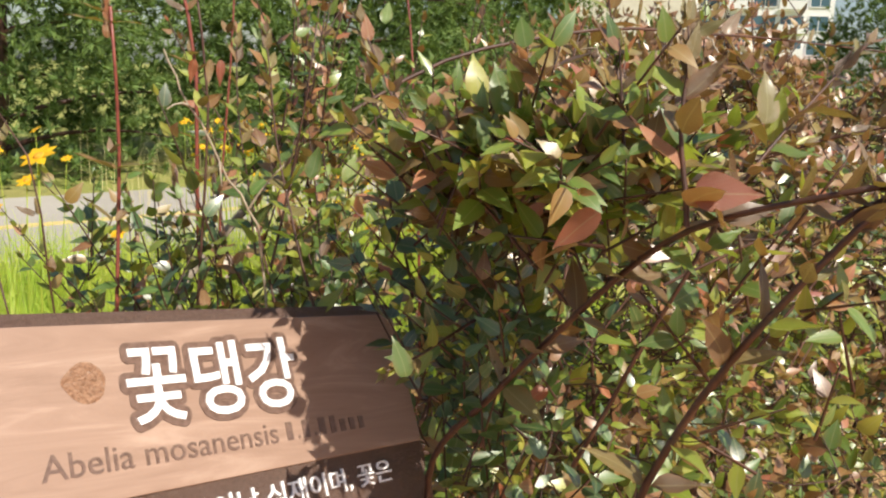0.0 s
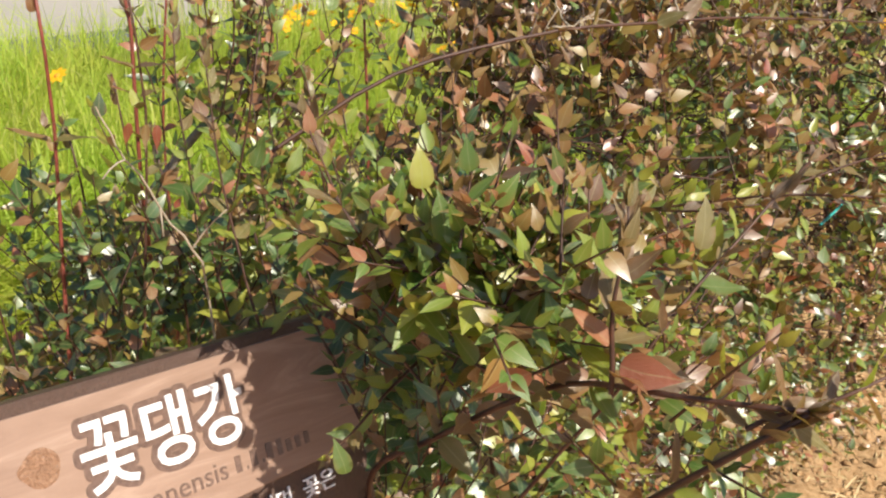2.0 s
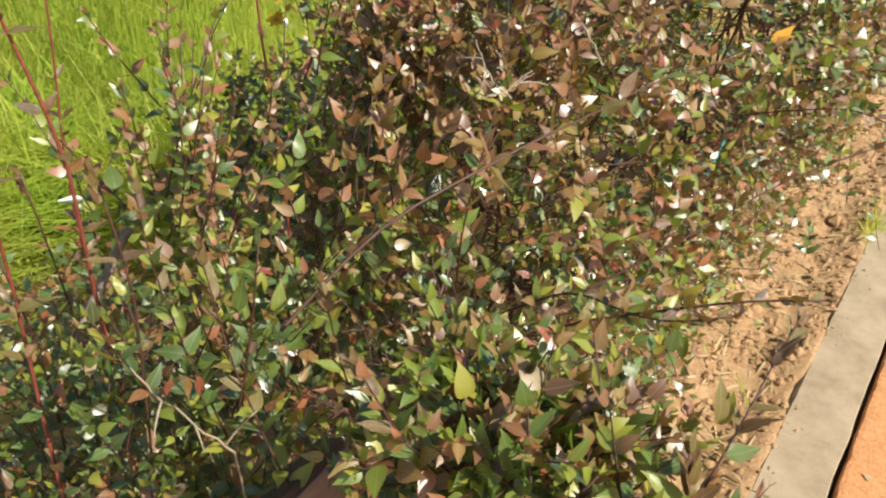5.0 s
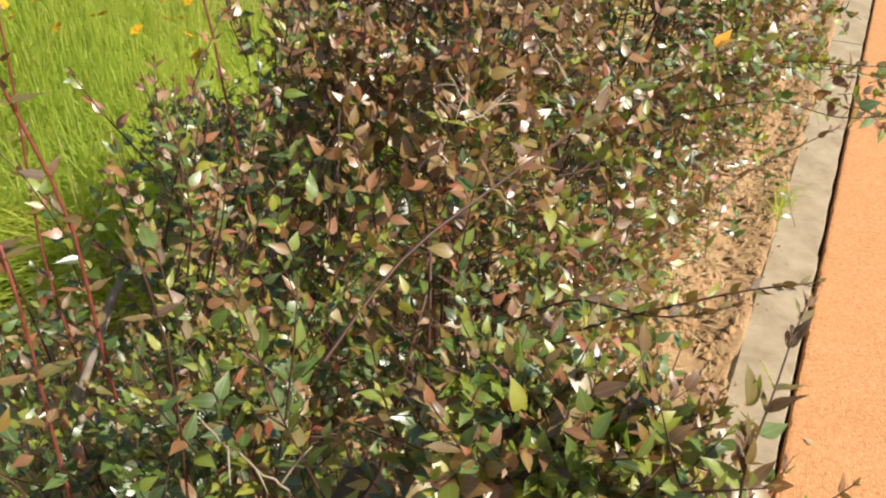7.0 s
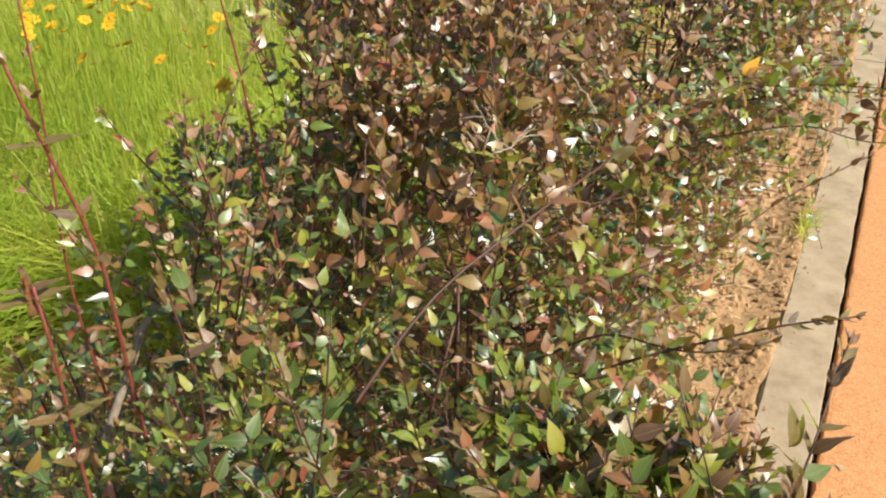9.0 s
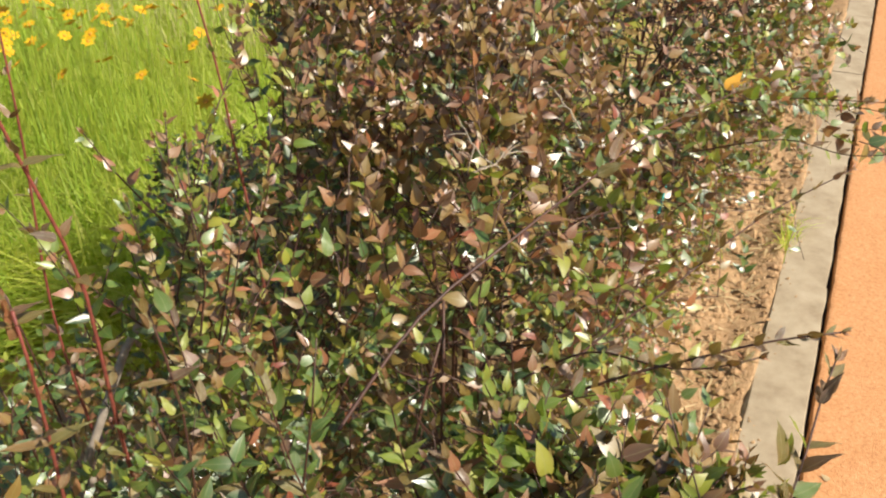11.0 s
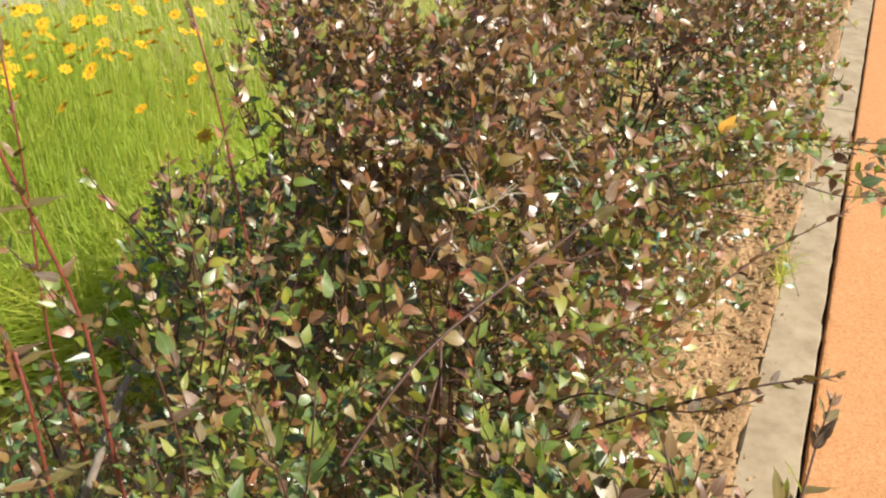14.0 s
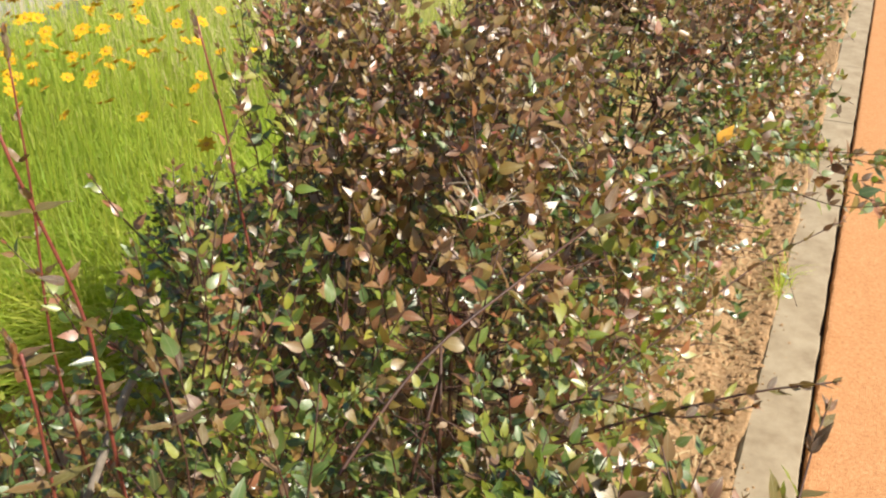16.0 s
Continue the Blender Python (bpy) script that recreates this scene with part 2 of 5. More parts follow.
def box(bm, x0, x1, y0, y1, z0, z1, bevel=0.0):
    r = bmesh.ops.create_cube(bm, size=1.0)
    for v in r["verts"]:
        v.co = Vector(((x0 + x1) / 2 + v.co.x * (x1 - x0), (y0 + y1) / 2 + v.co.y * (y1 - y0), (z0 + z1) / 2 + v.co.z * (z1 - z0)))
    if bevel:
        es = list({e for v in r["verts"] for e in v.link_edges})
        bmesh.ops.bevel(bm, geom=es, offset=bevel, segments=2, affect="EDGES", profile=0.6)
    return bm


def tube_arrays(lines, sides):
    """Tapered tubes: lines of (points, radii). Returns vertices and quads."""
    verts, faces, base = [], [], 0
    ring = np.arange(sides) * 2 * np.pi / sides
    cs, sn = np.cos(ring), np.sin(ring)
    for points, radii in lines:
        p = np.asarray(points, float)
        d = np.gradient(p, axis=0)
        d /= np.maximum(np.linalg.norm(d, axis=1, keepdims=True), 1e-9)
        ref = np.array([0.31, 0.22, 0.92]) if abs(d[0, 2]) < 0.8 else np.array([0.93, 0.30, 0.1])
        a = np.cross(d, ref)
        a /= np.maximum(np.linalg.norm(a, axis=1, keepdims=True), 1e-9)
        b = np.cross(d, a)
        r = np.asarray(radii, float)[:, None, None]
        v = p[:, None] + r * (cs[None, :, None] * a[:, None] + sn[None, :, None] * b[:, None])
        verts.append(v.reshape(-1, 3))
        n = len(p)
        for i in range(n - 1):
            o = base + i * sides
            for j in range(sides):
                k2 = (j + 1) % sides
                faces.append((o + j, o + k2, o + sides + k2, o + sides + j))
        faces.append(tuple(base + (n - 1) * sides + j for j in range(sides)))
        base += n * sides
    return np.concatenate(verts) if verts else np.zeros((0, 3)), faces


def tubes(name, lines, sides, material):
    v, f = tube_arrays(lines, sides)
    return mesh_of(name, v.tolist(), f, material)


def curve(p, q, bend, n):
    """Points from p to q, bowed by the vector bend at the middle."""
    t = np.linspace(0, 1, n)[:, None]
    p, q, bend = (np.asarray(w, float) for w in (p, q, bend))
    return p + (q - p) * t + 4 * t * (1 - t) * bend


# One leaf, base at the origin, length 1 along y, face up z: midrib, two sides.
def leaf_template(half, fold, droop, wave=0.0, fine=False):
    ys = (0.0, 0.06, 0.16, 0.30, 0.46, 0.62, 0.77, 0.89, 1.0) if fine else (0.0, 0.10, 0.28, 0.50, 0.74, 1.0)
    ws = [half * 1.06 * (math.sin(math.pi * y ** 0.66)) ** 1.05 * (1.0 - 0.22 * y) if 0 < y < 1 else 0.0 for y in ys]
    n = len(ys)
    co, uv, faces = [], [], []
    zc = [-droop * y * y for y in ys]
    for i in range(n):
        co.append((wave * math.sin(5 * ys[i]) * 0.03, ys[i], zc[i]))
        uv.append((0.0, ys[i]))
    left, right = {}, {}
    for s, store in ((1, left), (-1, right)):
        for i in range(1, n - 1):
            store[i] = len(co)
            co.append((s * ws[i], ys[i] - 0.02, zc[i] + fold * ws[i] + wave * 0.05 * math.sin(9 * ys[i] + s)))
            uv.append((s * ws[i] / half, ys[i]))
    for s, store in ((1, left), (-1, right)):
        fs = [(0, 1, store[1])]
        for i in range(1, n - 2):
            fs.append((i, i + 1, store[i + 1], store[i]))
        fs.append((n - 2, n - 1, store[n - 2]))
        faces += [f if s < 0 else tuple(reversed(f)) for f in fs]
    return np.array(co), uv, faces


LEAF_SHAPES = [leaf_template(0.25, 0.20, 0.22), leaf_template(0.23, 0.34, -0.10), leaf_template(0.28, 0.10, 0.30), leaf_template(0.26, 0.16, 0.12)]
FINE_SHAPES = [leaf_template(0.25, 0.20, 0.22, 0.5, True), leaf_template(0.23, 0.36, -0.10, 0.6, True), leaf_template(0.28, 0.12, 0.30, 0.5, True), leaf_template(0.255, 0.16, 0.12, 0.8, True)]


def leaf_mesh(name, shape, material):
    co, uv, faces = shape
    me = mesh_of(name, co.tolist(), faces, material)
    layer = me.uv_layers.new(name="leaf")
    loops = np.zeros(len(me.loops), int)
    me.loops.foreach_get("vertex_index", loops)
    layer.data.foreach_set("uv", np.array(uv)[loops].ravel())
    return me


def leaves_mesh(name, pos, rot, size, wide, kinds, materials, shapes=LEAF_SHAPES):
    """Many leaves in one mesh: places, 3 x 3 turns, lengths, relative widths, material indices."""
    n = len(pos)
    pick = np.arange(n) % len(shapes)
    vs, starts, totals, loops, uvs, mats, base = [], [], [], [], [], [], 0
    for s, (co, uv, faces) in enumerate(shapes):
        ids = np.where(pick == s)[0]
        if not len(ids):
            continue
        local = co[None] * np.stack([wide[ids] * size[ids], size[ids], size[ids]], -1)[:, None]
        v = pos[ids][:, None] + np.einsum("nij,nkj->nki", rot[ids], local)
        vs.append(v.reshape(-1, 3))
        flat = np.array([i for f in faces for i in f])
        lens = np.array([len(f) for f in faces])
        loops.append((flat[None] + base + len(co) * np.arange(len(ids))[:, None]).ravel())
        totals.append(np.tile(lens, len(ids)))
        uvs.append(np.tile(np.array(uv)[flat], (len(ids), 1)))
        mats.append(np.repeat(kinds[ids], len(faces)))
        base += len(co) * len(ids)
    me = bpy.data.meshes.new(name)
    v, loops, totals = np.concatenate(vs), np.concatenate(loops), np.concatenate(totals)
    me.vertices.add(len(v))
    me.vertices.foreach_set("co", v.ravel())
    me.loops.add(len(loops))
    me.loops.foreach_set("vertex_index", loops.astype(np.int32))
    me.polygons.add(len(totals))
    me.polygons.foreach_set("loop_start", np.r_[0, np.cumsum(totals)[:-1]].astype(np.int32))
    me.polygons.foreach_set("use_smooth", np.ones(len(totals), bool))
    for m in materials:
        me.materials.append(m)
    me.polygons.foreach_set("material_index", np.concatenate(mats).astype(np.int32))
    me.uv_layers.new(name="leaf").data.foreach_set("uv", np.concatenate(uvs).ravel())
    me.update(calc_edges=True)
    return me

# ---------------------------------------------------------------- setting: ground, kerb, path, road
rng = np.random.default_rng(7)
SOIL_Z, PATH_Z = -0.045, -0.012


def ground_height(x, y):
    if x > -0.26 and -30 < y < 100:                      # soil heaped against the kerb, here and there over its edge
        heap = min(1.0, (x + 0.26) / 0.10)
        spill = 0.041 + 0.020 * max(-0.6, noise.noise(Vector((2.0, y * 5.0, 1.0)))) + 0.008 * noise.noise(Vector((x * 40, y * 30, 2.0)))
        return SOIL_Z + heap * spill - max(0.0, (x + 0.142) * 3.0)
    crumble = noise.noise(Vector((x * 38, y * 38, 9.0)))
    return SOIL_Z + 0.020 * noise.noise(Vector((x * 6, y * 6, 0.3))) + 0.018 * noise.noise(Vector((x * 17, y * 17, 4.0))) + 0.012 * max(0.0, crumble)


# one sheet, fine near the kerb and coarse far off
xs = [-400, -150, -60, -30, -14, -8, -5, -3, -2, -1.6] + [round(-1.5 + 0.02 * i, 3) for i in range(64)] + [-0.228, -0.21, -0.192, -0.176, -0.162, -0.150, -0.142, -0.134, -0.124, -0.1]
ys = [-300, -80, -30, -10, -4, -1.5] + [round(-0.6 + 0.022 * i, 3) for i in range(240)] + [4.75 + 0.1 * i for i in range(35)] + [9, 12, 20, 40, 90, 200, 500]
verts = [(x, y, ground_height(x, y) if x > -1.6 and -30 < y < 100 else SOIL_Z) for y in ys for x in xs]
nx = len(xs)
faces = [(j * nx + i, j * nx + i + 1, (j + 1) * nx + i + 1, (j + 1) * nx + i) for j in range(len(ys) - 1) for i in range(nx - 1)]
mid = [(xs[f[0] % nx] + xs[f[1] % nx]) / 2 for f in faces]
ground = new("ground", mesh_of("ground", verts, faces, [SOIL, MEADOW], True, [0 if m > -2.0 else 1 for m in mid]))
tagged(ground, "sandy tan planting soil that turns into rough meadow", "ground", kind="structure")

# orange path
def path_mesh():
    """The path: its edge beside the kerb is broken and a little rounded."""
    ys = [-300.0, -20.0, -2.0] + [0.3 + 0.012 * i for i in range(400)] + [6.0, 9.0, 20.0, 400.0]
    vs, fs = [], []
    for y in ys:
        near = 0.3 <= y <= 5.2
        wob = 0.0045 * noise.noise(Vector((3.0, y * 22.0, 0.0))) + 0.0030 * noise.noise(Vector((8.0, y * 70.0, 0.0))) if near else 0.0
        edge = 0.009 + wob
        vs += [(edge, y, -0.4), (edge, y, PATH_Z - 0.008), (edge + 0.004 + 0.5 * abs(wob), y, PATH_Z - 0.0015), (edge + 0.014, y, PATH_Z), (60.0, y, PATH_Z), (60.0, y, -0.4)]
    for r in range(len(ys) - 1):
        for c in range(5):
            a = r * 6 + c
            fs.append((a, a + 1, a + 7, a + 6))
    return mesh_of("path", vs, fs, PATHM, False)


path_ob = part("path", path_mesh(), None)
tagged(path_ob, "granular orange-red permeable footpath beside the kerb", "footpath", kind="structure")
bm = bmesh.new()
box(bm, -0.02, 0.0069, -300, 400, -0.4, -0.045)
tagged(part("path_joint", bm, GAP, None), "dark open joint between kerb and path", "joint", kind="structure")

# kerb: separate concrete blocks, butted with thin joints
kerb = thing("kerb", (0, 0, 0), "row of worn grey concrete kerb blocks along the bed", "kerb", kind="structure")


def kerb_block(length, seed):
    r = random.Random(seed)
    n, ring = 14, []
    vs, fs = [], []
    for i in range(n + 1):
        y = length * i / n
        wob = lambda s: 0.0025 * noise.noise(Vector((y * 9 + s, seed * 3.1, s)))
        e = 0.001 if i in (0, n) else 0.0
        ring = [(-0.150 + wob(1) + e, -0.25), (-0.150 + wob(1) + e, -0.012), (-0.141 + wob(2), -0.002 - e / 2), (-0.075, 0.0 + wob(3) * 0.5 - e / 2), (-0.007 + 2.2 * wob(5), -0.001 - e / 2), (-0.004 + 2.2 * wob(5) - e, -0.006), (-0.004 + 2.2 * wob(5) - e, -0.25)]
        vs += [(x, y, z) for x, z in ring]
    for i in range(n):
        for j in range(6):
            a = i * 7 + j
            fs.append((a, a + 1, a + 8, a + 7))
    fs.append(tuple(range(6, -1, -1)))
    fs.append(tuple(n * 7 + j for j in range(7)))
    return mesh_of("kerb_block", vs, fs, KERB, False)


blocks = [kerb_block(0.998, s) for s in range(4)]
for i in range(-24, 60):
    ob = new("kerb_block", blocks[i % 4])
    ob.parent = kerb
    ob.location = (0.0012 * math.sin(i * 2.3), 2.735 + i - 2, 0.0012 * math.sin(i * 1.7))
    ob.rotation_euler = (0, 0, radians(0.08 * math.sin(i * 3.1)))

# road behind the meadow
bm = bmesh.new()
box(bm, -7.7, -5.2, -200, 300, -0.3, SOIL_Z + 0.03)
tagged(part("road", bm, ROAD, None), "pale concrete road behind the meadow", "road", kind="structure")
bm = bmesh.new()
box(bm, -5.196, -4.9, -200, 300, -0.3, SOIL_Z + 0.02)
tagged(part("road_edge", bm, ASPHALT, None), "blue-grey asphalt strip along the road", "road", kind="structure")
bm = bmesh.new()
box(bm, -6.4, -6.28, -200, 300, SOIL_Z, SOIL_Z + 0.034)
tagged(part("road_marking", bm, ROADY, None), "worn yellow line on the road", "road marking", kind="structure")

# ---------------------------------------------------------------- the abelia hedge


def hedge_left(y):
    edge = np.interp(y, [0.45, 0.5, 0.6, 0.7, 0.85, 0.95, 1.1, 1.25, 1.4, 1.55, 1.7, 1.95, 2.3, 2.8, 4.0, 10.0], [-0.36, -0.41, -0.52, -0.60, -0.66, -0.71, -0.79, -0.88, -1.00, -1.15, -1.18, -1.04, -0.96, -0.98, -1.08, -1.15])
    return edge + 0.035 * np.sin(y * 5.1 + 1.0) + 0.04 * np.sin(y * 13.0 + 0.5)


def hedge_front(y):
    return np.interp(y, [0.53, 0.56, 0.60, 0.66, 0.75, 1.0, 1.6, 2.0, 2.6, 4.0], [-0.08, -0.10, -0.16, -0.20, -0.22, -0.22, -0.20, -0.15, -0.11, -0.10]) + 0.02 * np.sin(y * 9.0)


HOLLOWS = [(-0.385, 0.69, 0.085, 0.45), (-0.52, 0.78, 0.05, 0.24), (-0.28, 0.79, 0.045, 0.24), (-0.5, 0.96, 0.069, 0.29), (-0.36, 1.04, 0.06, 0.27), (-0.64, 1.18, 0.06, 0.14), (-0.3, 1.28, 0.069, 0.27), (-0.72, 1.5, 0.06, 0.12), (-0.45, 1.55, 0.081, 0.27), (-0.6, 1.9, 0.09, 0.26), (-0.33, 2.0, 0.09, 0.26)]


def hollow_at(x, y):
    """The depth of the dark gaps in the thick of the leaves."""
    hollow = 0.0
    for hx, hy, hr, hd in HOLLOWS:
        hollow = hollow + hd * np.exp(-((x - hx) ** 2 + (y - hy) ** 2) / hr ** 2)
    return hollow


def hedge_top(x, y):
    left = hedge_left(y)
    bump = 0.045 * np.sin(x * 6.3 + y * 2.1) + 0.035 * np.sin(y * 7.7 + x * 3.0) + 0.025 * np.sin(x * 15.0 - y * 11.0)
    edge = np.clip((x - left) / np.where(y < 1.0, 0.20, 0.12), 0, 1) ** 0.55
    face = np.clip((hedge_front(y) - x) / 0.17, 0, 1) ** 0.5
    tall = np.interp(y, [0.5, 0.62, 0.78, 1.05, 1.18, 1.4, 1.7], [1.10, 1.14, 1.20, 1.21, 1.17, 1.17, 1.11])
    high = np.where(x < -0.28, tall, 1.12 + (tall - 1.12) * np.clip((-0.18 - x) / 0.10, 0, 1))
    return 0.60 + (high - 0.60) * np.minimum(edge, face) + bump * face * edge - np.minimum(hollow_at(x, y), 0.45)


# the long arching branch that lies on top of the nearest shrub
ARCH = np.array([(-0.349, 0.590, 1.103), (-0.328, 0.677, 1.154), (-0.286, 0.782, 1.174), (-0.256, 0.950, 1.173), (-0.198, 1.119, 1.165)])
BRANCH_GAP = np.array([(-0.63, 0.68, 0.99), (-0.51, 0.575, 1.11)])       # another in front of the old branch
TWINE_GAP = np.array([(-0.318, 1.49, 0.87), (-0.235, 1.25, 0.985)])      # an open gap that leads in to the twine
DARK_GAPS = [np.array([(-0.301, 0.569, 1.145), (-0.414, 0.763, 0.945)]), np.array([(-0.44, 0.66, 1.12), (-0.56, 0.82, 0.95)])]   # dark gaps between the boughs


def over_arch(p):
    """Whether a place would cover the arching branch, the old branch or the twine."""
    for gap, wide in ((TWINE_GAP, 0.055), (BRANCH_GAP, 0.07), (DARK_GAPS[0], 0.058), (DARK_GAPS[1], 0.036)):
        way = gap[1] - gap[0]
        f = min(1.0, max(0.0, float(np.dot(p - gap[0], way) / np.dot(way, way))))
        if np.linalg.norm(p - gap[0] - f * way) < wide:
            return True
    if -0.29 < p[0] < -0.11 and p[1] < 0.635 and p[2] > 1.10:      # the flat, sunlit top beside the sign
        return True
    return 0.60 < p[1] < 1.12 and p[2] > 1.08 and abs(p[0] - 0.015 - np.interp(p[1], ARCH[:, 1], ARCH[:, 0])) < 0.048


def in_gap(p):
    """Whether a place lies in the deepest of the dark gaps."""
    way = DARK_GAPS[0][1] - DARK_GAPS[0][0]
    f = min(1.0, max(0.0, float(np.dot(p - DARK_GAPS[0][0], way) / np.dot(way, way))))
    return np.linalg.norm(p - DARK_GAPS[0][0] - f * way) < 0.047


def before_sign(p):
    """Whether a place lies in the open space in front of the sign."""
    return p[2] < 1.03 and p[0] > -0.345 and p[1] < 0.275 + 0.82 * (0.108 - p[0]) and p[1] < 0.64


def frames_for(way, up):
    """Turns whose y axis is way and whose z axis leans to up."""
    y = way / np.maximum(np.linalg.norm(way, axis=-1, keepdims=True), 1e-9)
    x = np.cross(y, up)
    x /= np.maximum(np.linalg.norm(x, axis=-1, keepdims=True), 1e-9)
    z = np.cross(x, y)
    return np.stack([x, y, z], -1)


class Foliage:
    """Leaves and thin twigs of one shrub, gathered before they become meshes."""

    def __init__(self):
        self.pos, self.way, self.up, self.size, self.wide, self.kind, self.lines = [], [], [], [], [], [], []
        self.hero = []

    def shoot(self, start, way, length, pairs, leaf, bronze, radius=0.0009, bend=(0, 0, 0), tip=True, spread=58, mature_shade=0.2):
        """A leafy shoot with opposite pairs, each pair turned by a right angle."""
        way = np.asarray(way, float) / np.linalg.norm(way)
        pts = curve(start, np.asarray(start) + way * length, bend, 4)
        self.lines.append((pts, np.linspace(radius, radius * 0.45, 4)))
        side = np.cross(way, (0.2, 0.1, 0.97))
        if np.linalg.norm(side) < 0.05:
            side = np.array([1.0, 0, 0])
        side /= np.linalg.norm(side)
        other = np.cross(way, side)
        turn0 = rng.uniform(0, math.pi)
        for i in range(pairs):
            f = (i + 0.6) / pairs
            at = pts[0] + (pts[-1] - pts[0]) * f + 4 * f * (1 - f) * np.asarray(bend)
            a = turn0 + i * math.pi / 2 + rng.normal(0, 0.2)
            out = math.cos(a) * side + math.sin(a) * other
            young = f ** 2.2
            for s in (1, -1):
                if rng.random() < 0.07 or in_gap(at):
                    continue
                open_a = radians(spread - 26 * young + rng.normal(0, 11))
                d = way * math.cos(open_a) + s * out * math.sin(open_a) + rng.normal(0, 0.10, 3)
                up = way * 0.30 + np.array([0.36, -0.24, 0.62]) + rng.normal(0, 0.38, 3)
                self.pos.append(at + s * out * radius)
                self.way.append(d)
                self.up.append(up)
                self.size.append(leaf * (1.0 - 0.38 * young) * rng.uniform(0.75, 1.2))
                self.wide.append(rng.uniform(0.88, 1.22))
                p = rng.random()
                b = bronze + (0.35 * young if bronze > 0.1 else 0.1 * young)
                # kind 3: dark green that stands in for shade, scarcer towards the tip
                self.kind.append(2 if p < 0.016 + 0.015 * b else (1 if rng.random() < b else (3 if rng.random() < mature_shade * (1.2 - young) else 0)))
        if tip:
            for s in (1, -1):
                self.pos.append(pts[-1])
                self.way.append(way + s * side * 0.35 + rng.normal(0, 0.06, 3))
                self.up.append(-s * side + way * 0.3)
                self.size.append(leaf * 0.42)
                self.wide.append(0.85)
                self.kind.append(1 if bronze > 0.2 else 0)

    def long_shoot(self, points, radius, pairs, leaf, bronze, first=0.2, own=None, material_line=True):
        """A longer leafy shoot along given points; its leaves are kept as leaves of their own."""
        p = np.asarray(points, float)
        s = np.r_[0, np.cumsum(np.linalg.norm(np.diff(p, axis=0), axis=1))]
        t = np.linspace(0, s[-1], 4 * len(p))
        fine = np.stack([np.interp(t, s, p[:, k]) for k in range(3)], -1)
        fine[1:-1] += rng.normal(0, 0.0016, fine[1:-1].shape)
        for _ in range(3):
            fine[1:-1] = (fine[:-2] + 2 * fine[1:-1] + fine[2:]) / 4
        if own is not None:
            own.append((fine, np.linspace(radius, radius * 0.45, len(fine))))
        begin = len(self.pos)
        a = rng.uniform(0, math.pi)
        for i in range(pairs):
            f = first + (1 - first) * (i + 0.5) / pairs
            n = int(f * (len(fine) - 2))
            at, way = fine[n], fine[n + 1] - fine[n]
            way = way / np.linalg.norm(way)
            side = np.cross(way, (0.2, 0.1, 0.97))
            side /= max(np.linalg.norm(side), 0.05)
            other = np.cross(way, side)
            a += math.pi / 2 + rng.normal(0, 0.15)
            out = math.cos(a) * side + math.sin(a) * other
            for sgn in (1, -1):
                young = ((i + 1) / pairs) ** 3
                o = radians(64 - 30 * young + rng.normal(0, 8))
                self.pos.append(at + sgn * out * radius * 0.7)
                self.way.append(way * math.cos(o) + sgn * out * math.sin(o) + rng.normal(0, 0.08, 3))
                self.up.append(way * 0.45 + np.array([0.38, -0.08, 0.62]) + rng.normal(0, 0.22, 3))
                self.size.append(leaf * (1 - 0.4 * young) * rng.uniform(0.85, 1.15))
                self.wide.append(rng.uniform(0.70, 0.95))
                self.kind.append(1 if rng.random() < bronze else 0)
        way = fine[-1] - fine[-3]                     # young leaves at the tip
        way = way / np.linalg.norm(way)
        for back, size in ((0.0, 0.42), (0.0, 0.36), (0.010, 0.55), (0.022, 0.62)):
            a += math.pi / 2
            side = np.cross(way, (0.2, 0.1, 0.97))
            out = math.cos(a) * side + math.sin(a) * np.cross(way, side)
            for sgn in (1, -1):
                self.pos.append(fine[-1] - way * back)
                self.way.append(way * (1.2 - back * 20) + sgn * out * 0.6 + rng.normal(0, 0.06, 3))
                self.up.append(way * 0.3 + np.array([0.38, -0.08, 0.62]) - sgn * out * 0.3)
                self.size.append(leaf * size)
                self.wide.append(0.85)
                self.kind.append(1 if rng.random() < 0.3 + bronze else 0)
        self.hero += list(range(begin, len(self.pos)))

    def leaf_at(self, at, way, up, size, kind, wide=1.0):
        self.hero.append(len(self.pos))
        for store, value in ((self.pos, at), (self.way, way), (self.up, up)):
            store.append(np.asarray(value, float))
        self.size.append(size)
        self.wide.append(wide)
        self.kind.append(kind)

    def arrays(self):
        pos, way, up = (np.array(a, float) for a in (self.pos, self.way, self.up))
        return pos, frames_for(way, up), np.array(self.size), np.array(self.wide), np.array(self.kind)


SINGLE = [[leaf_mesh("leaf", FINE_SHAPES[s], LEAF_ONE[m]) for s in range(4)] for m in range(4)]


def add_single_leaves(ids, data, parent, origin):
    pos, rot, size, wide, kind = data
    for i in ids:
        ob = bpy.data.objects.new("leaf", SINGLE[kind[i]][i % 4])
        scene.collection.objects.link(ob)
        ob.parent = parent
        m = Matrix(rot[i].tolist()).to_4x4() @ Matrix.Diagonal((wide[i] * size[i], size[i], size[i], 1))
        m.translation = Vector((pos[i] - origin).tolist())
        ob.matrix_basis = m


def clump(x, y, z):
    """Where the leaves stand in tufts, and where dark gaps lie between them; about -0.5 to 0.5."""
    v = Vector((x * 7.0, y * 7.0, z * 7.0 + 0.7))
    return 0.75 * noise.noise(v) + 0.35 * noise.noise(v * 2.3)


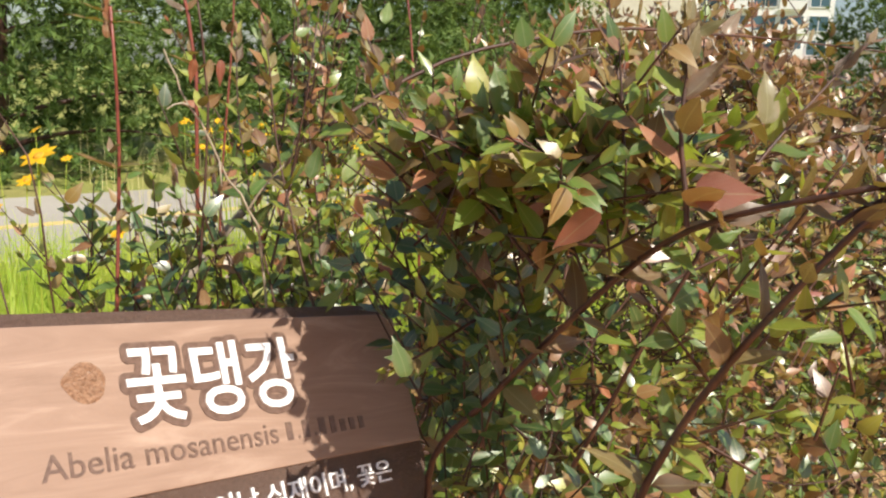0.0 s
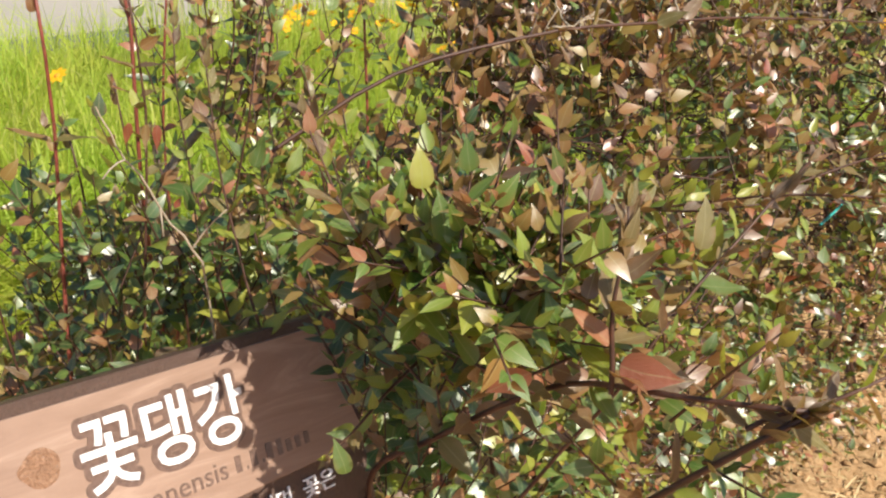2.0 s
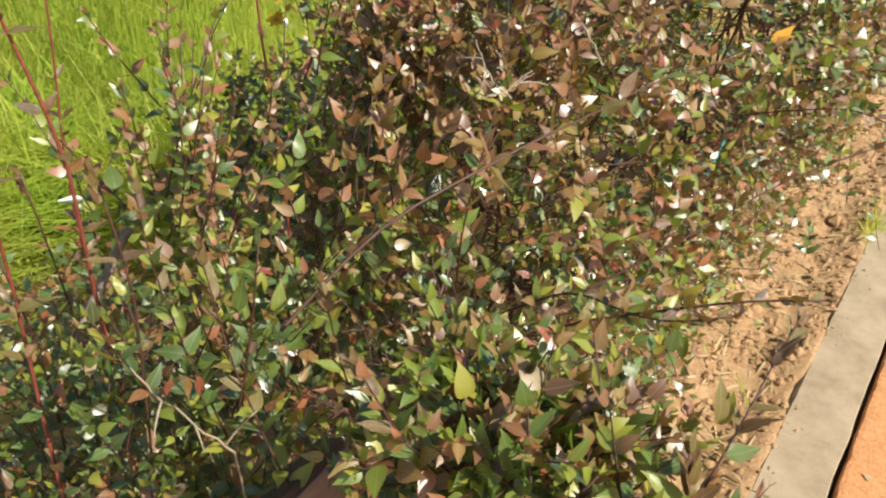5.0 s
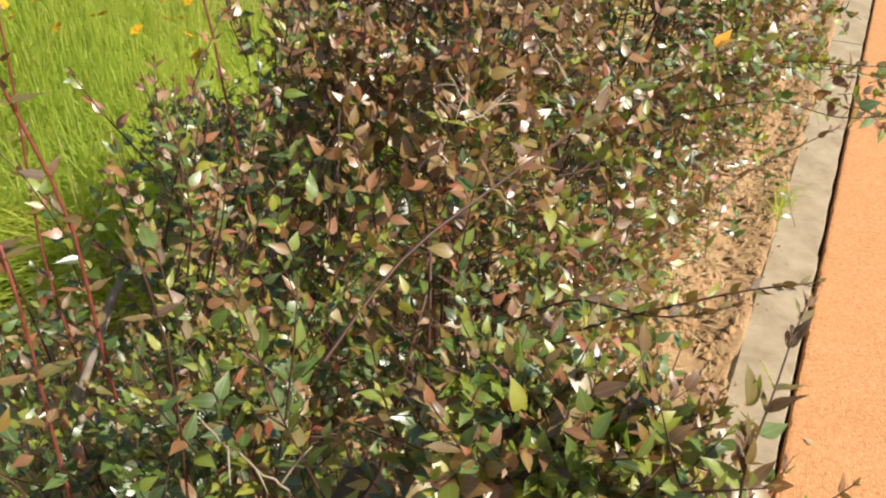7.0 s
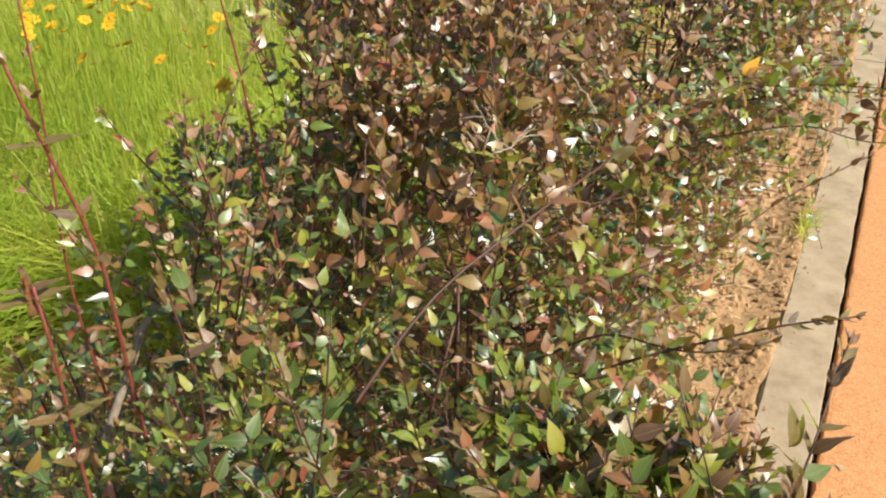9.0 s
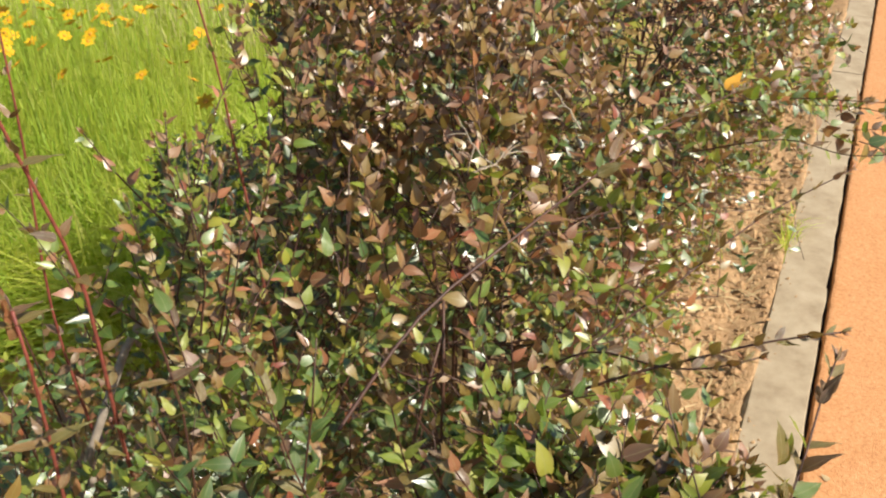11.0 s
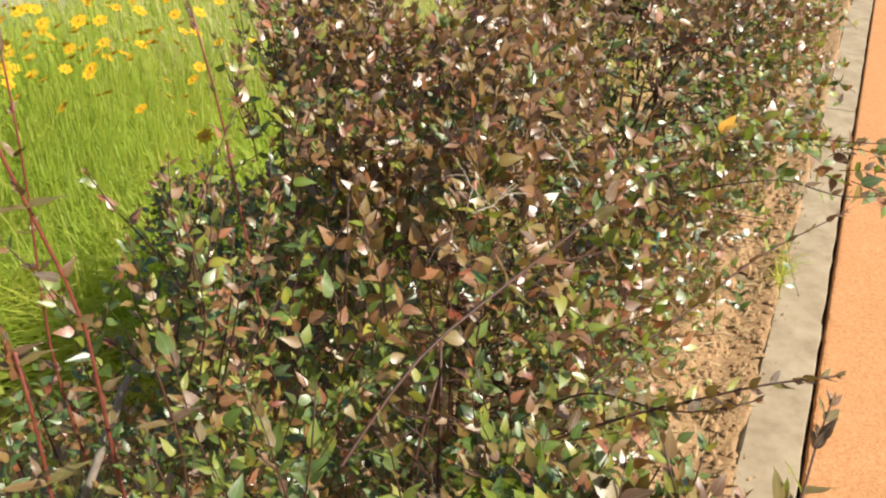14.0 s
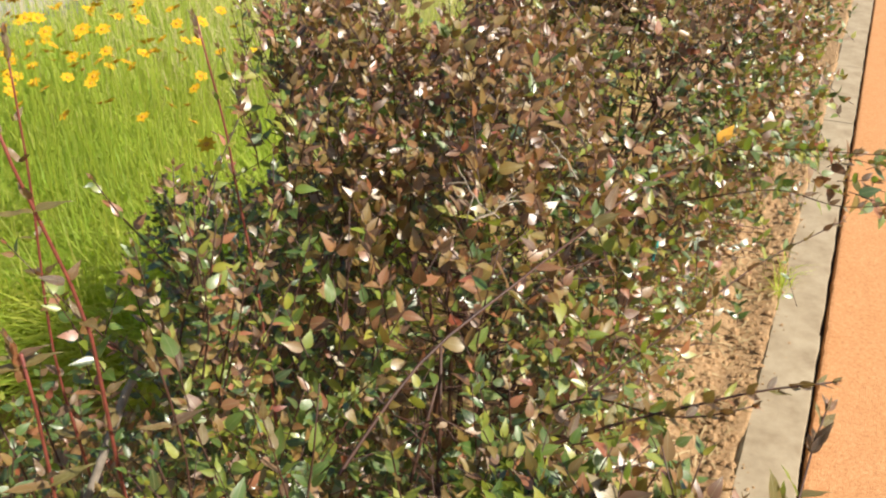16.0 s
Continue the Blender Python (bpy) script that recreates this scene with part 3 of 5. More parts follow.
def leaf_length(y):
    """The leaves of the shaded older shrubs further on are larger."""
    return float(np.interp(y, [0.5, 0.58, 0.72, 1.2, 2.0, 3.0], [0.0205, 0.0222, 0.0252, 0.0242, 0.0260, 0.028]))


def shrub(y0, y1, per_m2, singles, label):
    """One abelia of the hedge, between y0 and y1 along the kerb."""
    yc = (y0 + y1) / 2
    xl = float(hedge_left(np.array(yc)))
    origin = np.array([(xl - 0.35) / 2, yc, SOIL_Z])
    ob = thing("abelia_shrub", origin.tolist(), label, "shrub", "shrubs of the hedge")
    fo, nodes, mains = Foliage(), [], []
    for i in range(11):
        foot = origin + np.array([rng.normal(0, 0.10), rng.uniform(-0.35, 0.35) * (y1 - y0), 0.0])
        tx, ty = rng.uniform(xl + 0.1, -0.28), rng.uniform(y0, y1)
        head = np.array([tx, ty, float(hedge_top(np.array(tx), np.array(ty))) * rng.uniform(0.75, 0.97)])
        line = curve(foot, head, (rng.normal(0, 0.05), rng.normal(0, 0.05), 0.06), 12)
        mains.append((line - origin, np.linspace(rng.uniform(0.004, 0.008), 0.0018, 12)))
        nodes.append(line[3:])
    nodes = np.concatenate(nodes)
    area = (y1 - y0) * (-0.2 - xl)
    count = int(per_m2 * area)
    for i in range(count):
        y = rng.uniform(y0 - 0.05, y1 + 0.05)
        left = float(hedge_left(np.array(y)))
        side = rng.random()
        if side < 0.07 and y > 1.2:                   # the side towards the meadow
            deep = rng.exponential(0.05)
            x, z = left + 0.04 + min(deep, 0.3), rng.uniform(0.25, 0.95)
            deep += 0.04
            way = np.array([-0.6, rng.normal(0, 0.45), rng.normal(0.4, 0.35)])
        elif side < 0.72:                             # the top
            x = rng.uniform(left, float(hedge_front(np.array(y))) - 0.02)
            top = float(hedge_top(np.array(x), np.array(y)))
            lump = clump(x, y, 0.0)
            if rng.random() > 0.34 + 2.6 * lump:
                continue
            deep = rng.exponential(0.05) if rng.random() < 0.7 else rng.exponential(0.18)
            z = top + 0.20 * lump - min(deep, top - 0.15)
            way = np.array([rng.normal(0.05, 0.45), rng.normal(0, 0.45), 0.75])
        else:                                         # the side towards the path
            z = rng.uniform(0.12, 0.98)
            lump = clump(0.3, y, z)
            if rng.random() > 0.42 + 2.0 * lump:
                continue
            deep = rng.exponential(0.09)
            x = float(hedge_front(np.array(y))) - 0.235 + 0.19 * z - min(deep, 0.4) + 0.06 * lump
            top = float(hedge_top(np.array(x), np.array(y)))
            z = min(z, top)
            way = np.array([0.75, rng.normal(0, 0.45), rng.normal(0.25, 0.35)])
            deep += 0.03
        length = rng.uniform(0.06, 0.15)
        way /= np.linalg.norm(way)
        tipat = np.array([x, y, z])
        start = tipat - way * length
        if before_sign(tipat + np.array([0, -0.045, 0])) or before_sign(start + np.array([0, -0.03, 0])) or over_arch(tipat):
            continue
        far_off = min(1.0, max(0.0, (y - 0.75) / 0.6))
        young = min(1.0, max(0.0, (z - float(np.interp(y, [0.55, 0.7, 0.85, 1.4], [1.15, 1.10, 1.02, 1.00]))) / 0.12)) if side < 0.72 else min(1.0, max(0.25, (z - 0.94) / 0.14))
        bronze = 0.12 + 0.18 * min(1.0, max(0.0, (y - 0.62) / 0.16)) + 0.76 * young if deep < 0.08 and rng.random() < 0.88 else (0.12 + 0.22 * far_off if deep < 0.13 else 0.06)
        # deeper shoots get more dark green leaves, so recess shade sits in the colour
        fo.shoot(start, way, length, int(rng.integers(3, 6)), leaf_length(y) * rng.uniform(0.82, 1.2), bronze, bend=rng.normal(0, 0.006, 3), mature_shade=0.12 + 0.12 * far_off if deep < 0.07 else min(0.9, 4.5 * deep))
        far = np.linalg.norm(nodes - start, axis=1) + 0.5 * np.maximum(nodes[:, 2] - start[2], 0)
        a = nodes[int(np.argmin(far))]
        if np.linalg.norm(a - start) < 0.30 and i % 2:
            fo.lines.append((curve(a, start, (0, 0, -0.02 + rng.normal(0, 0.01)), 4), np.linspace(0.0013, 0.0009, 4)))
    for i in range(int(area * (150 if y0 < 1.5 else 110)) if y0 < 2.2 else 0):   # loose shoots that stand out of the top
        y = rng.uniform(y0, y1)
        x = rng.uniform(float(hedge_left(np.array(y))) + 0.02, float(hedge_front(np.array(y))) - 0.06)
        z = float(hedge_top(np.array(x), np.array(y)))
        way = np.array([rng.normal(0.0, 0.28), rng.normal(0, 0.30), 0.8])
        start = np.array([x, y, z - 0.07])
        if not before_sign(start) and not over_arch(np.array([x, y, 1.2])) and z > 0.92 and clump(x, y, 0.0) > -0.02:
            fo.shoot(start, way, rng.uniform(0.11, 0.20) * (1.0 if x < -0.32 else 0.75), int(rng.integers(6, 9)), leaf_length(y) * rng.uniform(0.78, 1.08), 0.08 + 0.60 * min(1, max(0, (y - 0.60) / 0.22)), radius=0.0011, bend=rng.normal(0, 0.010, 3))
    for i in range(int(125 * (y1 - y0)) if y0 < 2 else 0):   # thin sprigs that lean out over the soil
        y, z = rng.uniform(max(y0, 0.75), y1), rng.uniform(0.25, 0.98)
        start = np.array([float(hedge_front(np.array(y))) - 0.29 + 0.19 * z, y, z])
        fo.shoot(start, np.array([0.8, rng.normal(-0.1, 0.45), rng.normal(0.15, 0.3)]), rng.uniform(0.08, 0.17), int(rng.integers(4, 7)), rng.uniform(0.016, 0.025), 0.25, bend=rng.normal(0, 0.01, 3))
    for line in mains:
        part("stem", tubes("stem", [line], 6, BARK), None, ob)
    return ob, fo, origin


def part_at(name, me, parent, origin, kind="", label=""):
    """A mesh in world places, hung under a thing whose base is at origin."""
    o = new(name, me)
    o.parent = parent
    o.location = Vector((-np.asarray(origin)).tolist())
    return tagged(o, label, kind=kind)


def finish_shrub(ob, fo, origin, singles, where):
    data = fo.arrays()
    pos = data[0]
    ok = np.array([where(*p) for p in pos])
    ids = np.where(ok)[0]
    hero = np.array(fo.hero, int)
    room = max(0, singles - len(hero))
    if len(ids) > room:
        ids = rng.choice(ids, room, replace=False)
    ids = np.unique(np.r_[hero, ids]).astype(int)
    if singles and len(ids):
        add_single_leaves(ids, data, ob, origin)
    rest = np.setdiff1d(np.arange(len(pos)), ids if singles else [])
    part_at("foliage", leaves_mesh("foliage", *(d[rest] for d in data), LEAF), ob, origin, "stuff", "glossy green and bronze leaves")
    part_at("twig_mass", tubes("twig_mass", fo.lines, 3, BARK), ob, origin, "stuff", "thin dark red twigs")


def tall_stem(parent, origin, points, radius, material, name="stem"):
    """A stem that rises from the soil through the given points."""
    p = np.asarray(points, float)
    foot = np.array([p[0][0] * 0.6 + origin[0] * 0.4, p[0][1] * 0.6 + origin[1] * 0.4, SOIL_Z])
    low = curve(foot, p[0], (0.03, 0, 0), 6)[:-1]
    s = np.r_[0, np.cumsum(np.linalg.norm(np.diff(p, axis=0), axis=1))]
    t = np.linspace(0, s[-1], 12)
    fine = np.stack([np.interp(t, s, p[:, k]) for k in range(3)], -1)
    fine[1:] += 0.004 * np.stack([np.sin(t[1:] * 17 + p[0][0] * 40), np.cos(t[1:] * 13), 0 * t[1:]], -1)
    line = np.concatenate([low, fine])
    part_at(name, tubes(name, [(line, np.linspace(radius * 1.5, radius * 0.6, len(line)))], 7, material), parent, origin)


def front_shoots(ob, fo, origin):
    """The long shoots of the nearest shrub that stand out of it, over the kerb and beside the sign."""
    own = []
    for i in range(110):                              # tall loose shoots behind the sign
        y = rng.uniform(0.56, 0.80)
        x = rng.uniform(max(-0.63, float(hedge_left(np.array(y)))), -0.32)
        base = np.array([x, y, rng.uniform(1.0, 1.08)])
        if not over_arch(base + np.array([0, 0, 0.08])) and hollow_at(x, y) < 0.16 and clump(x, y, 0.0) > -0.10:
            fo.shoot(base, np.array([rng.normal(0, 0.25), rng.normal(0, 0.25), 1.0]), rng.uniform(0.11, 0.20), int(rng.integers(7, 11)), rng.uniform(0.014, 0.020), 0.08 if y < 0.66 else 0.32, radius=0.0012, bend=rng.normal(0, 0.008, 3))
    for i in range(130):                              # small young growth behind the sign
        x, y = rng.uniform(-0.66, -0.38), rng.uniform(0.62, 0.86)
        p = np.array([x, y, rng.uniform(0.90, 1.06)])
        if not over_arch(p + np.array([0, 0, 0.06])) and x > float(hedge_left(np.array(y))) - 0.06 and clump(x, y, 0.0) > -0.10:
            fo.shoot(p, np.array([rng.normal(0, 0.4), rng.normal(0, 0.4), 0.8]), rng.uniform(0.07, 0.13), int(rng.integers(6, 9)), rng.uniform(0.014, 0.020), 0.25)
    for i in range(150):                              # leaves that stand between the sun and the sign
        along = 0.232 - abs(rng.normal(0, 0.032))
        p = np.array([-0.3002, 0.3882, 1.0207]) + along * np.array([-0.119, 0.981, -0.155]) + rng.uniform(0, 0.11) * np.array([0.46, 0.13, -0.85]) + rng.uniform(0.08, 0.24) * np.array(SUN_WAY)
        if 1.045 < p[2] < 1.17 and p[0] < -0.13 and not over_arch(p):
            fo.shoot(p, np.array([rng.normal(0, 0.4), rng.normal(0.2, 0.4), 0.5]), rng.uniform(0.04, 0.08), 4, rng.uniform(0.016, 0.023), 0.3)
    for i in range(300):                              # the thick of the shrub that shades the sign
        p = np.array([rng.uniform(-0.31, -0.08), rng.uniform(0.59, 0.72), rng.uniform(0.86, 1.07)])
        way = np.array([rng.normal(-0.1, 0.3), rng.normal(0.0, 0.4), 0.6])
        if not before_sign(p) and not before_sign(p + 0.16 * way + np.array([0, -0.02, 0])) and p[0] < float(hedge_front(np.array(p[1]))) - 0.01:
            # nearly all shade-dark leaves, so the dark beside the sign is partly colour
            fo.shoot(p, way, rng.uniform(0.05, 0.10), 4, rng.uniform(0.014, 0.020), 0.06 if p[2] < 1.04 else 0.30, mature_shade=0.9)
    for i in range(150):                              # the leafy top beside the sign, which keeps it in the shade
        p = np.array([rng.uniform(-0.31, -0.12), rng.uniform(0.555, 0.66), rng.uniform(1.075, 1.10)])
        p[0] -= max(0.0, 0.8 * (p[1] - 0.63))
        way = np.array([rng.normal(0.0, 0.5), rng.normal(-0.1, 0.5), 0.35])
        if not over_arch(p):
            fo.shoot(p, way, rng.uniform(0.03, 0.055), 3, rng.uniform(0.017, 0.0225), 0.16, mature_shade=0.15)
    for i in range(14):                               # bronze leaves that stand out over the sign's end
        p = np.array([rng.uniform(-0.21, -0.10), rng.uniform(0.55, 0.61), rng.uniform(1.06, 1.125)])
        fo.shoot(p, np.array([rng.normal(0.1, 0.5), rng.normal(-0.1, 0.35), rng.normal(0.3, 0.3)]), rng.uniform(0.04, 0.08), 3, rng.uniform(0.016, 0.022), 0.22, radius=0.0010)
    for i in range(16):                               # leaves that hang out over the soil beside the sign
        p = np.array([rng.uniform(-0.14, -0.03), rng.uniform(0.605, 0.67), rng.uniform(0.96, 1.07)])
        fo.shoot(p, np.array([rng.normal(0.1, 0.4), rng.normal(-0.1, 0.3), 0.4]), rng.uniform(0.04, 0.07), 3, rng.uniform(0.014, 0.020), 0.3, radius=0.0010)
    fo.long_shoot([(-0.16, 0.64, 0.70), (-0.106, 0.581, 0.944), (-0.074, 0.587, 1.018), (-0.042, 0.583, 1.063), (-0.011, 0.593, 1.106)], 0.0030, 6, 0.030, 0.7, 0.6, own)
    fo.long_shoot([(-0.30, 0.64, 0.72), (-0.257, 0.60, 0.919), (-0.225, 0.60, 0.951), (-0.161, 0.60, 1.020), (-0.112, 0.598, 1.064), (-0.088, 0.584, 1.080), (-0.058, 0.580, 1.092), (-0.011, 0.593, 1.107)], 0.0026, 7, 0.028, 0.75, 0.55, own)
    fo.long_shoot([(-0.083, 0.576, 1.082), (-0.090, 0.576, 1.119), (-0.096, 0.584, 1.160)], 0.0013, 5, 0.029, 0.9, 0.0, own)
    fo.long_shoot([(-0.26, 0.62, 1.02), (-0.233, 0.593, 1.073), (-0.206, 0.597, 1.111), (-0.188, 0.601, 1.147)], 0.0013, 6, 0.026, 0.7, 0.2, own)
    fo.long_shoot([(-0.16, 0.60, 1.03), (-0.189, 0.579, 1.069), (-0.212, 0.561, 1.096), (-0.235, 0.551, 1.120), (-0.254, 0.543, 1.160)], 0.0011, 7, 0.026, 0.8, 0.1, own)
    fo.long_shoot([(-0.15, 0.60, 0.95), (-0.094, 0.610, 1.075), (-0.089, 0.640, 1.108), (-0.084, 0.690, 1.142), (-0.081, 0.712, 1.158)], 0.0013, 8, 0.029, 0.75, 0.4, own)
    fo.long_shoot([(-0.03, 0.588, 1.09), (-0.002, 0.615, 1.112), (0.012, 0.645, 1.128)], 0.0012, 4, 0.026, 0.6, 0.1, own)
    fo.long_shoot([(-0.36, 0.70, 0.98), (-0.303, 0.716, 1.024), (-0.231, 0.744, 1.062), (-0.160, 0.768, 1.094), (-0.110, 0.785, 1.115), (-0.076, 0.800, 1.121)], 0.0015, 19, 0.022, 0.85, 0.12, own)
    fo.long_shoot(ARCH, 0.0014, 9, 0.026, 0.85, 0.3, own)
    fo.long_shoot([(-0.235, 0.615, 1.004), (-0.221, 0.566, 0.997), (-0.202, 0.523, 1.000)], 0.0012, 3, 0.020, 0.3, 0.2, own)
    fo.long_shoot([(-0.332, 0.571, 0.989), (-0.365, 0.567, 1.065), (-0.391, 0.571, 1.157)], 0.0010, 8, 0.025, 0.35, 0.0, own)
    fo.long_shoot([(-0.42, 0.60, 0.95), (-0.46, 0.59, 1.08), (-0.48, 0.60, 1.16)], 0.0010, 9, 0.026, 0.25, 0.0, own)
    fo.long_shoot([(-0.30, 0.62, 1.0), (-0.31, 0.60, 1.09), (-0.315, 0.59, 1.155)], 0.0010, 8, 0.025, 0.4, 0.0, own)
    fo.long_shoot([(-0.28, 0.86, 0.98), (-0.211, 0.941, 1.037), (-0.154, 1.028, 1.078), (-0.084, 1.099, 1.109)], 0.0013, 14, 0.021, 0.85, 0.2, own)
    fo.long_shoot([(-0.32, 0.78, 1.0), (-0.243, 0.791, 1.06), (-0.168, 0.750, 1.091), (-0.123, 0.766, 1.108)], 0.0013, 13, 0.021, 0.7, 0.2, own)
    fo.leaf_at((-0.082, 0.577, 1.096), (0.62, 0.15, 0.05), (0.35, -0.85, 0.30), 0.026, 2, 1.25)      # pale pink leaf
    fo.leaf_at((-0.110, 0.556, 1.086), (-0.6, -0.1, -0.55), (0.45, -0.75, 0.3), 0.027, 2, 0.95)
    fo.leaf_at((-0.214, 0.586, 1.126), (-0.1, 0.0, 1.0), (0.72, -0.35, 0.30), 0.022, 0, 1.1)
    fo.leaf_at((-0.172, 0.562, 1.120), (-0.25, 0.0, 1.0), (0.72, -0.35, 0.30), 0.025, 0, 1.0)
    fo.leaf_at((-0.098, 0.656, 1.120), (-0.1, 0.2, 1.0), (0.72, -0.35, 0.30), 0.026, 1, 1.0)
    fo.leaf_at((-0.098, 0.663, 1.112), (0.0, 0.1, 1.0), (0.65, -0.45, 0.50), 0.026, 0, 1.0)
    fo.leaf_at((-0.435, 0.554, 1.190), (-0.5, 0.35, 0.35), (0.55, -0.25, 0.75), 0.021, 0, 0.95)
    fo.leaf_at((-0.401, 0.672, 1.170), (-0.2, 0.3, 0.6), (0.60, -0.35, 0.72), 0.020, 0, 0.9)
    fo.leaf_at((-0.404, 0.643, 1.058), (0.0, 0.3, 0.8), (0.60, -0.35, 0.60), 0.024, 0, 0.95)
    fo.leaf_at((-0.426, 0.627, 1.060), (0.0, 0.3, 0.8), (0.60, -0.35, 0.60), 0.026, 0, 1.0)
    fo.leaf_at((-0.184, 0.520, 1.003), (-0.15, -0.2, 0.9), (0.70, -0.35, 0.40), 0.019, 0, 0.9)
    for dx, dz in ((-0.006, -0.010), (0.004, -0.012), (0.0, -0.016)):
        fo.leaf_at((-0.331 + dx, 0.502 + dx, 1.140), (0.2 * dx / 0.006, -0.1, -1.0), (0.8, -0.3, 0.1), 0.014, 2 if dx else 1, 0.7)
    for line in own:
        part_at("shoot", tubes("shoot", [line], 6, BARK), ob, origin)


def side_stems(ob, fo, origin):
    """Upright red stems of the thin young shrub behind the sign."""
    rows = [([(-0.532, 0.520, 0.60), (-0.548, 0.536, 1.058), (-0.540, 0.530, 1.175)], 0.0024, 6, 0.026, 0.85, RED_STEM),
            ([(-0.432, 0.540, 0.70), (-0.445, 0.555, 1.117), (-0.447, 0.548, 1.200)], 0.0015, 6, 0.025, 0.7, BARK),
            ([(-0.563, 0.618, 0.80), (-0.572, 0.613, 1.145), (-0.578, 0.589, 1.260), (-0.581, 0.582, 1.314)], 0.0023, 7, 0.024, 0.9, RED_STEM),
            ([(-0.78, 0.744, 0.70), (-0.782, 0.751, 1.107), (-0.781, 0.756, 1.192), (-0.774, 0.763, 1.289)], 0.0020, 8, 0.024, 0.9, RED_STEM),
            ([(-0.669, 0.945, 0.80), (-0.688, 0.940, 1.161), (-0.714, 0.935, 1.272)], 0.0022, 7, 0.024, 0.85, RED_STEM),
            ([(-0.462, 0.500, 0.70), (-0.462, 0.451, 1.071), (-0.490, 0.435, 1.107)], 0.0011, 6, 0.022, 0.8, BARK),
            ([(-0.66, 0.60, 0.45), (-0.67, 0.61, 0.85), (-0.69, 0.60, 1.02)], 0.0020, 9, 0.026, 0.5, BARK),
            ([(-0.78, 0.55, 0.40), (-0.80, 0.54, 0.75), (-0.83, 0.52, 0.93)], 0.0020, 9, 0.026, 0.5, BARK),
            ([(-0.60, 0.42, 0.35), (-0.58, 0.40, 0.75), (-0.56, 0.38, 0.92)], 0.0020, 8, 0.026, 0.5, BARK),
            ([(-0.70, 0.70, 0.45), (-0.74, 0.69, 0.85), (-0.76, 0.68, 1.03)], 0.0020, 9, 0.026, 0.6, BARK),
            ([(-0.50, 0.62, 0.45), (-0.50, 0.61, 0.85), (-0.52, 0.60, 1.06)], 0.0020, 9, 0.026, 0.4, BARK)]
    for points, radius, pairs, leaf, bronze, material in rows:
        tall_stem(ob, origin, points, 0.78 * radius, material)
        fo.long_shoot(points, radius, pairs, leaf, bronze, 0.25)
    for at, size in (((-0.548, 0.536, 1.058), 0.030), ((-0.5415, 0.531, 1.163), 0.028), ((-0.541, 0.531, 1.170), 0.020), ((-0.577, 0.595, 1.235), 0.026), ((-0.445, 0.553, 1.135), 0.024)):
        for s in (1, -1):                             # opposite pairs on the red stems
            fo.leaf_at(at, (0.40 * s, 0.85 * s, 0.28), (-0.15 * s, -0.30 * s, 0.9), size * rng.uniform(0.9, 1.1), 1, 0.8)
    for i in range(210):                              # leafy shoots close behind the sign
        p = np.array([rng.uniform(-0.66, -0.40), rng.uniform(0.52, 0.72), rng.uniform(0.78, 1.03)])
        if not over_arch(p + np.array([0, 0, 0.06])):
            # dark leaf colour deepens the shade close behind the sign
            fo.shoot(p, np.array([rng.normal(0, 0.4), rng.normal(0, 0.4), 0.8]), rng.uniform(0.06, 0.12), int(rng.integers(4, 7)), rng.uniform(0.014, 0.021), 0.09, mature_shade=0.75)
    for i in range(130):                              # loose bronze shoots along the edge above the meadow
        y = rng.uniform(0.95, 1.75)
        x = float(hedge_left(np.array(y))) + rng.uniform(-0.03, 0.32)
        p = np.array([x, y, rng.uniform(0.96, 1.06)])
        fo.shoot(p, np.array([rng.normal(-0.1, 0.25), rng.normal(0, 0.25), 0.9]), rng.uniform(0.10, 0.19), int(rng.integers(5, 8)), rng.uniform(0.021, 0.027), 0.55, radius=0.0012, bend=rng.normal(0, 0.008, 3))
    for i in range(2300):                             # low growth in the shade behind the hedge
        y = rng.uniform(0.36, 1.9)
        left = float(hedge_left(np.array(max(y, 0.62))))
        x = left + 0.12 - rng.uniform(0, 1.0)
        shade = 1.02 - 1.0 * max(0.0, left - x) + 0.06 * math.sin(11 * x + 7 * y)
        z = min(shade, float(np.interp(y, [0.85, 1.0], [0.84, 0.66]))) - rng.exponential(0.07) - 0.10
        if z < 0.0 or (y > 0.92 and x < left - 0.32) or (x > -0.48 and y < 0.62) or (y < 0.85 and x > -1.1 and rng.random() < 0.3):
            continue
        way = np.array([rng.normal(-0.1, 0.5), rng.normal(0, 0.5), 0.7])
        # shade here is strengthened by the dark leaf colour
        fo.shoot(np.array([x, y, z]), way, rng.uniform(0.06, 0.11), int(rng.integers(3, 6)), 0.024, 0.25, mature_shade=0.9)


